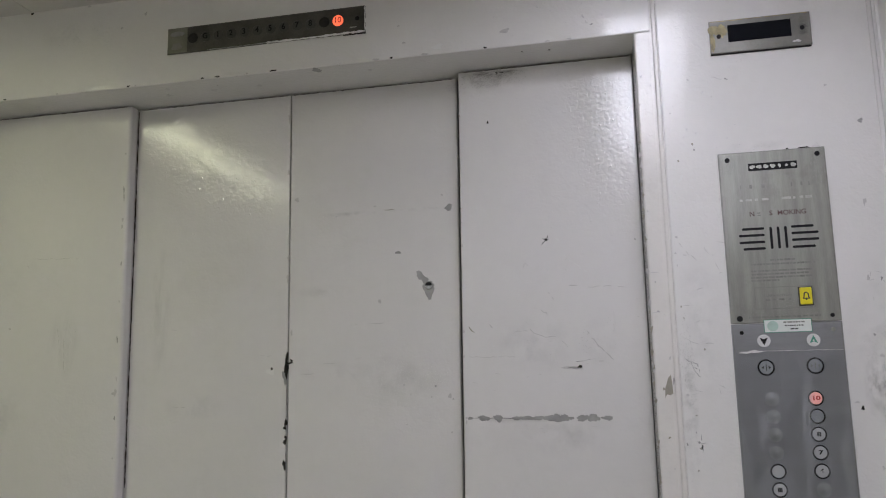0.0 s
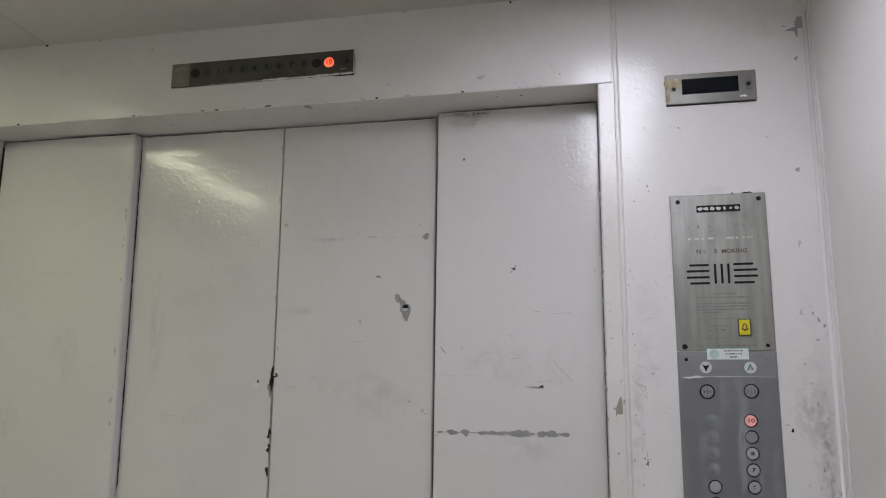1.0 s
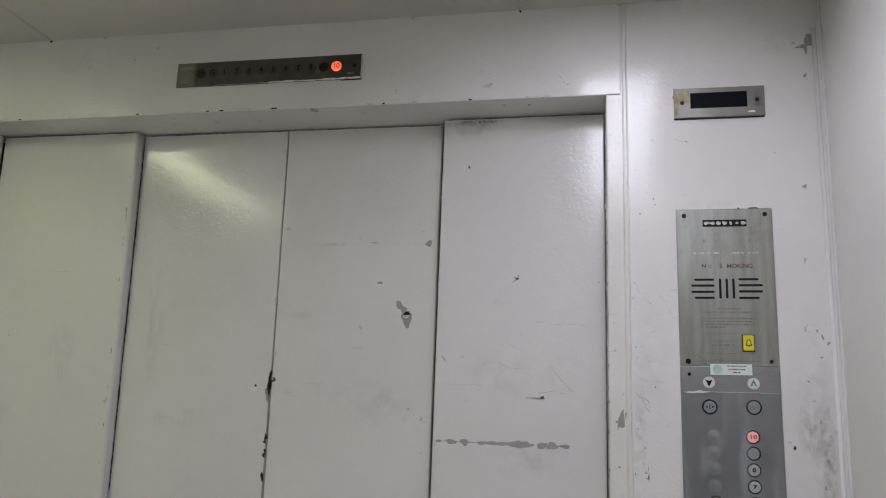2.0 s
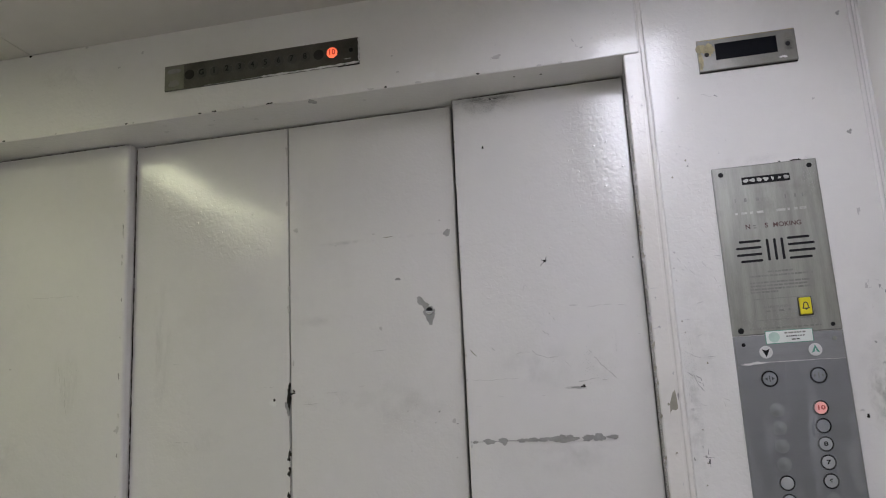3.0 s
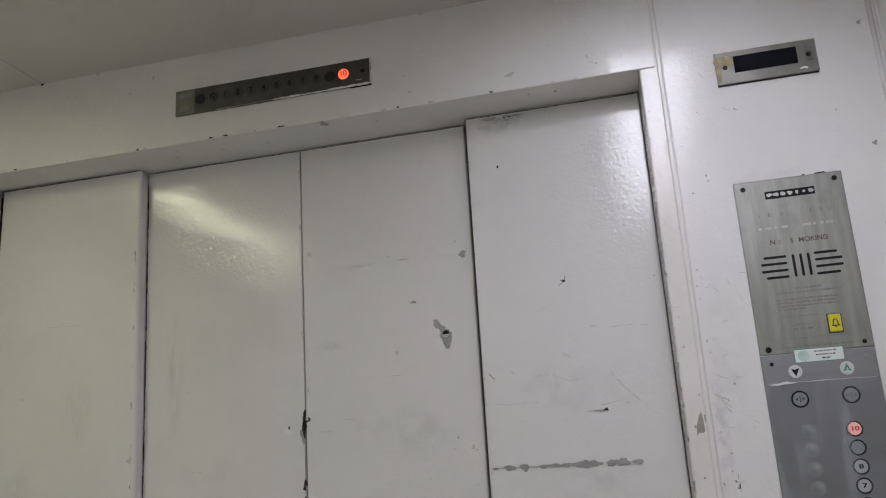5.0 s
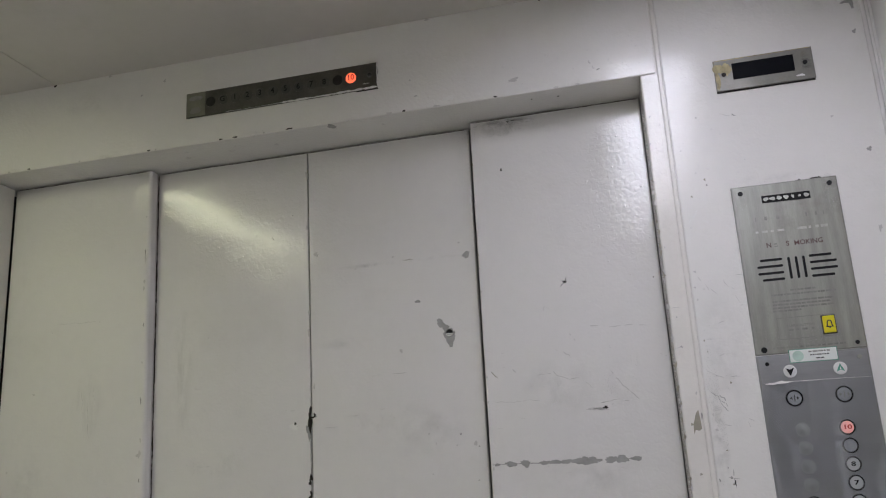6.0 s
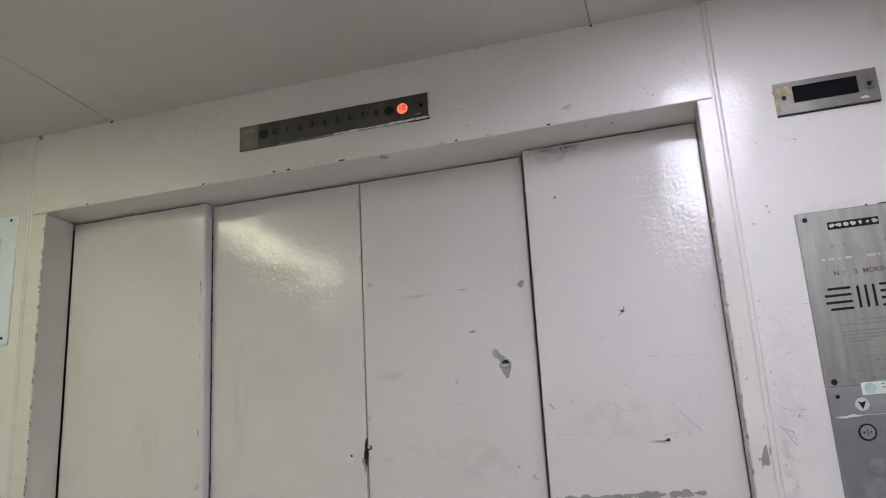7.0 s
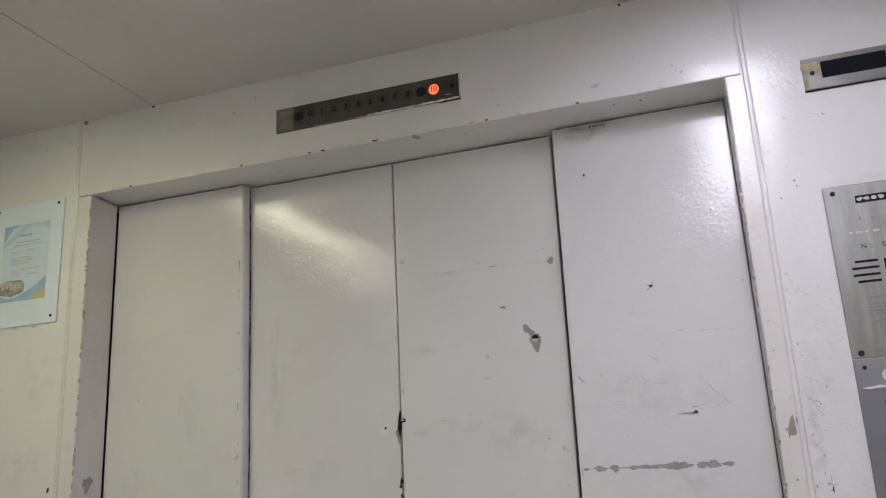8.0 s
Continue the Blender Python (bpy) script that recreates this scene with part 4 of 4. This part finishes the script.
for x0, x1, z in ((1.5575, 1.5925, 1.7265), (1.552, 1.5925, 1.7155), (1.552, 1.5925, 1.704), (1.5575, 1.5925, 1.693), (1.634, 1.669, 1.727), (1.634, 1.6755, 1.716), (1.634, 1.6755, 1.7048), (1.634, 1.6695, 1.693)):
    part("speaker_slot", capsule(x0, x1, at_z(z) - 0.0021, at_z(z) + 0.0021, YP - 0.0002, 0.001), BLACK, cop)
for x in (1.6025, 1.6140, 1.6255):
    part("speaker_slot", capsule(x - 0.0021, x + 0.0021, at_z(1.6915), at_z(1.7285), YP - 0.0002, 0.001), BLACK, cop)
for k, (x0, x1, z) in enumerate(((1.597, 1.636, 1.673), (1.567, 1.666, 1.6665), (1.567, 1.662, 1.6555), (1.567, 1.655, 1.650), (1.566, 1.661, 1.6445), (1.566, 1.609, 1.6395))):
    bars_part("worn_line", words(x0, x1, at_z(z), 0.0028, YP - 0.0001, 30 + k, gap=0.25), FADED_INK, cop)
bm = bmesh.new()
for a, b, c, d in ((1.569, 1.660, 1.6275, 1.6283), (1.569, 1.660, 1.5925, 1.5933), (1.569, 1.5698, 1.5933, 1.6275), (1.6592, 1.660, 1.5933, 1.6275)):
    add_box(bm, a, b, YP - 0.0002, YP + 0.0002, at_z(c), at_z(d))
part("alarm_frame", bm, FADED_INK, cop)
lettering("ALARM BUTTON", 1.604, at_z(1.614), YP - 0.0002, 0.0052, FADED_INK, cop, stretch=1.1, bold=0.0001)
bars_part("worn_line", words(1.585, 1.624, at_z(1.6075), 0.0030, YP - 0.0001, 42, gap=1.2), FADED_INK, cop)
part("alarm_bezel", box(1.6355, 1.6575, YP - 0.0012, YP, at_z(1.5955), at_z(1.6265), bevel=0.0008), SMOKED, cop)
alarm = part("alarm_button", box(1.6375, 1.6555, YP - 0.0052, YP, at_z(1.5975), at_z(1.6250), bevel=0.0014), YELLOW, cop, "yellow alarm push button with bell sign")
bm = bmesh.new()
cz = at_z(1.6112)
arc = [(1.6465 + 0.0032 * math.cos(math.pi * k / 8), cz + 0.002 + 0.0038 * math.sin(math.pi * k / 8)) for k in range(9)]
bell = [(1.6518, cz - 0.0042), (1.6500, cz - 0.0022)] + arc + [(1.6430, cz - 0.0022), (1.6412, cz - 0.0042)]
for (ax, az), (bx, bz) in zip(bell, bell[1:] + bell[:1]):
    d = math.hypot(bx - ax, bz - az)
    ox, oz = -(bz - az) / d * 0.0009, (bx - ax) / d * 0.0009
    bm.faces.new([bm.verts.new((px, YP - 0.0054, pz)) for px, pz in ((ax + ox, az + oz), (bx + ox, bz + oz), (bx - ox, bz - oz), (ax - ox, az - oz))])
disc(1.6465, cz - 0.0056, YP - 0.0054, 0.0014, 0.0004, 10, bm)
part("bell_sign", bm, INK, alarm)
bars_part("worn_line", words(1.557, 1.668, at_z(1.5795), 0.0026, YP - 0.0001, 43, gap=0.6), FADED_INK, cop)
# load notice across the joint of the plates
notice = part("notice_label", box(1.580, 1.651, YP - 0.0009, YP, at_z(1.5545), at_z(1.5740), bevel=0.0004), LABEL_WHITE, cop, "small white notice label with green emblem")
part("label_border", box(1.579, 1.652, YP - 0.0004, YP, at_z(1.5535), at_z(1.5750)), GREEN_INK, notice)
part("emblem", disc(1.5925, at_z(1.5642), YP - 0.0011, 0.0085, 0.0004), MINT, notice)
bars_part("label_line", words(1.609, 1.641, at_z(1.5700), 0.0024, YP - 0.0009, 44, gap=0.4), FADED_INK, notice)
bars_part("label_line", words(1.611, 1.639, at_z(1.5645), 0.0019, YP - 0.0009, 45, gap=0.4), INK, notice)
bars_part("label_line", words(1.619, 1.632, at_z(1.5590), 0.0019, YP - 0.0009, 46, gap=0.4), INK, notice)
# direction lamps
for x, z, up in ((1.577, 1.541, False), (1.652, 1.540, True)):
    lamp = part("direction_lamp", dome(x, at_z(z), YP - 0.001, 0.0102, 0.0014), WHITE_PLASTIC, cop, "round white direction lens")
    s = 1 if up else -1
    tri = [(x, at_z(z) + 0.0078 * s), (x + 0.0062 * s, at_z(z) - 0.0050 * s), (x, at_z(z) - 0.0026 * s), (x - 0.0062 * s, at_z(z) - 0.0050 * s)]
    part("arrow", outline(bmesh.new(), tri, YP - 0.0014, 0.0008), GREEN_INK if up else BLACK, lamp)
    if up:
        part("arrow_core", outline(bmesh.new(), [(x, at_z(z) + 0.002), (x + 0.0016, at_z(z) - 0.0022), (x - 0.0016, at_z(z) - 0.0022)], YP - 0.0017, 0.0006), WHITE_PLASTIC, lamp)


def push_button(x, z, r, cap_mat, ring_mat, label, sign="", sign_mat=BLACK):
    button = part("push_button", ring(x, z, YP - 0.0022, r * 0.80, r, 0.0022), ring_mat, cop, label)
    part("button_cap", dome(x, z, YP - 0.0016, r * 0.80, 0.0016), cap_mat, button)
    if sign:
        lettering(sign, x, z, YP - 0.0024, r * 0.76, sign_mat, button, "numeral", stretch=1.45, bold=0.0003)
    return button


for x, z, turn in ((1.577, 1.498, 1), (1.651, 1.499, -1)):
    b = push_button(x, at_z(z), 0.0132, GREY_PLASTIC, BLACK, "dark-ringed grey door button")
    bm = bmesh.new()
    add_box(bm, x - 0.0007, x + 0.0007, YP - 0.0021, YP - 0.0014, at_z(z) - 0.005, at_z(z) + 0.005)
    for sgn in (-1, 1):
        outline(bm, [(x + sgn * (0.0035 if turn < 0 else 0.0072), at_z(z)), (x + sgn * (0.0070 if turn < 0 else 0.0035), at_z(z) + 0.0028), (x + sgn * (0.0070 if turn < 0 else 0.0035), at_z(z) - 0.0028)][::sgn], YP - 0.0021, 0.0006)
    part("door_sign", bm, INK if turn > 0 else FADED_INK, b)
push_button(1.647, at_z(1.448), 0.0120, PINK_LIT, SOOT, "round call button glowing red", "10", RED_INK)
push_button(1.647, at_z(1.420), 0.0120, GREY_PLASTIC, BLACK, "round grey call button, worn blank")
for sign, z in (("8", 1.392), ("7", 1.364), ("6", 1.3355)):
    push_button(1.6465, at_z(z), 0.0120, WHITE_PLASTIC, BLACK, "round white call button in a black ring", sign)
push_button(1.582, at_z(1.335), 0.0120, WHITE_PLASTIC, BLACK, "round white call button, worn blank")
b = push_button(1.582, at_z(1.307), 0.0120, WHITE_PLASTIC, BLACK, "round white call button in a black ring")
part("worn_numeral", box(1.5785, 1.5855, YP - 0.0021, YP - 0.0015, at_z(1.3035), at_z(1.3105)), INK, b)
for x, z in ((1.582, 1.448), (1.582, 1.420), (1.582, 1.3915), (1.582, 1.3635), (1.647, 1.3075)):
    hole = part("blanked_hole", ring(x, at_z(z), YP - 0.0008, 0.0098, 0.0110, 0.0010), SPUN_STEEL, cop, "blanked-off button hole")
    bm = bmesh.new()
    tip = bm.verts.new((x, YP - 0.0020, at_z(z)))
    rim = [bm.verts.new((x + 0.0102 * math.cos(math.pi * k / 24), YP - 0.0002, at_z(z) + 0.0102 * math.sin(math.pi * k / 24))) for k in range(48)]
    for k in range(48):
        bm.faces.new((tip, rim[k], rim[(k + 1) % 48]))
    part("blank_cap", bm, SPUN_STEEL, hole, "spun steel blanking cap")

# clear film stuck over the buttons
bm = bmesh.new()
rows = []
for j in range(61):
    z = at_z(1.5245) - 0.41 * j / 60
    row = []
    for i in range(25):
        x = 1.5315 + 0.163 * i / 24
        y = YP - 0.0036 + 0.0008 * noise.noise((x * 30, z * 22, 1.0)) + 0.0004 * noise.noise((x * 90, z * 70, 4.0))
        if j < 3:
            y -= (3 - j) * 0.0006 * (1 + noise.noise((x * 60, 0, 9)))
        row.append(bm.verts.new((x, y, z + (0.002 * noise.noise((x * 40, 2, 0)) if j == 0 else 0))))
    rows.append(row)
for a, b in zip(rows, rows[1:]):
    for k in range(24):
        bm.faces.new((a[k], a[k + 1], b[k + 1], b[k]))
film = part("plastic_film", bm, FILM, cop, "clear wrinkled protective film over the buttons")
for p in film.data.polygons:
    p.use_smooth = True
# Gloss on the folded top edge, drawn as white strokes.
part("film_fold_gloss", stroke([(1.533, at_z(1.5235)), (1.60, at_z(1.5245)), (1.694, at_z(1.5235))], YP - 0.0052, 0.0009, 80, wander=0.0006), FRESH, film)
part("film_fold_gloss", stroke([(1.536, at_z(1.5225)), (1.574, at_z(1.5240))], YP - 0.0054, 0.0042, 81, wander=0.0010), FRESH, film)

# ---- notice board ----
board = thing("notice_board", "white plastic board with a printed notice, screwed to the wall", "notice board")
BX0, BX1, BZ0, BZ1 = -0.2815, -0.0715, 1.8085, 2.1025
part("backing", box(BX0, BX1, -0.004, 0.0, BZ0, BZ1, bevel=0.001), BOARD, board)
for x in (BX0 + 0.0165, BX1 - 0.0165):
    for z in (BZ0 + 0.016, BZ1 - 0.0095):
        screw(x, z, -0.0052, 0.0034, BLACK, board)
YB = -0.0046
sheet = part("printed_sheet", box(-0.243, -0.109, YB, -0.003, 1.868, 2.0535), PAPER, board, "pale blue printed notice with photo and swoosh")
part("corner_print", outline(bmesh.new(), [(-0.2425, 2.053), (-0.2425, 2.012), (-0.215, 2.046), (-0.19, 2.053)], YB - 0.0003, 0.0002), BLUE_PRINT, sheet)
part("corner_print", outline(bmesh.new(), [(-0.185, 2.053), (-0.2425, 2.008), (-0.2425, 2.000), (-0.16, 2.047), (-0.1095, 2.035), (-0.1095, 2.053)], YB - 0.0002, 0.0001), PALE_BLUE, sheet)
bars_part("print_title", words(-0.195, -0.155, 2.026, 0.006, YB - 0.0003, 60, gap=0.2), BLUE_PRINT, sheet)
for k, (x0, x1, z) in enumerate(((-0.205, -0.135, 2.010), (-0.21, -0.128, 2.002), (-0.215, -0.185, 1.986), (-0.170, -0.150, 1.988), (-0.218, -0.155, 1.972), (-0.218, -0.152, 1.965), (-0.218, -0.160, 1.958), (-0.216, -0.195, 1.940), (-0.185, -0.128, 1.943), (-0.214, -0.19, 1.932), (-0.165, -0.125, 1.930))):
    bars_part("print_line", words(x0, x1, z, 0.0032, YB - 0.0003, 61 + k, gap=0.35), SCUFF, sheet)
swoosh = [(-0.2425, 1.8685), (-0.2425, 1.885)] + [(-0.2425 + 0.133 * k / 10, 1.874 + 0.046 * (k / 10) ** 2.2) for k in range(2, 11)] + [(-0.1095, 1.8685)]
part("swoosh", outline(bmesh.new(), swoosh, YB - 0.0002, 0.0001), BLUE_PRINT, sheet)
part("swoosh", outline(bmesh.new(), [(-0.15, 1.8685), (-0.128, 1.882), (-0.1095, 1.892), (-0.1095, 1.8685)], YB - 0.0004, 0.0001), GOLD_PRINT, sheet)
part("photo", outline(bmesh.new(), [(-0.242, 1.886), (-0.240, 1.916), (-0.22, 1.920), (-0.178, 1.917), (-0.170, 1.905), (-0.172, 1.888), (-0.205, 1.880)], YB - 0.0005, 0.0001), PHOTO, sheet)
bm = bmesh.new()
for k in range(5):
    add_box(bm, -0.236 + k * 0.012, -0.229 + k * 0.012, YB - 0.0008, YB - 0.0004, 1.898 + 0.002 * (k % 2), 1.913)
part("photo_columns", bm, PALE_INK, sheet)
for k, (x, w) in enumerate(((-0.19, 0.016), (-0.135, 0.012))):
    mark(wall_north, "paint_chip", SCUFF, x, BZ0 - 0.004, 0.0, w, 0.006, 720 + k)
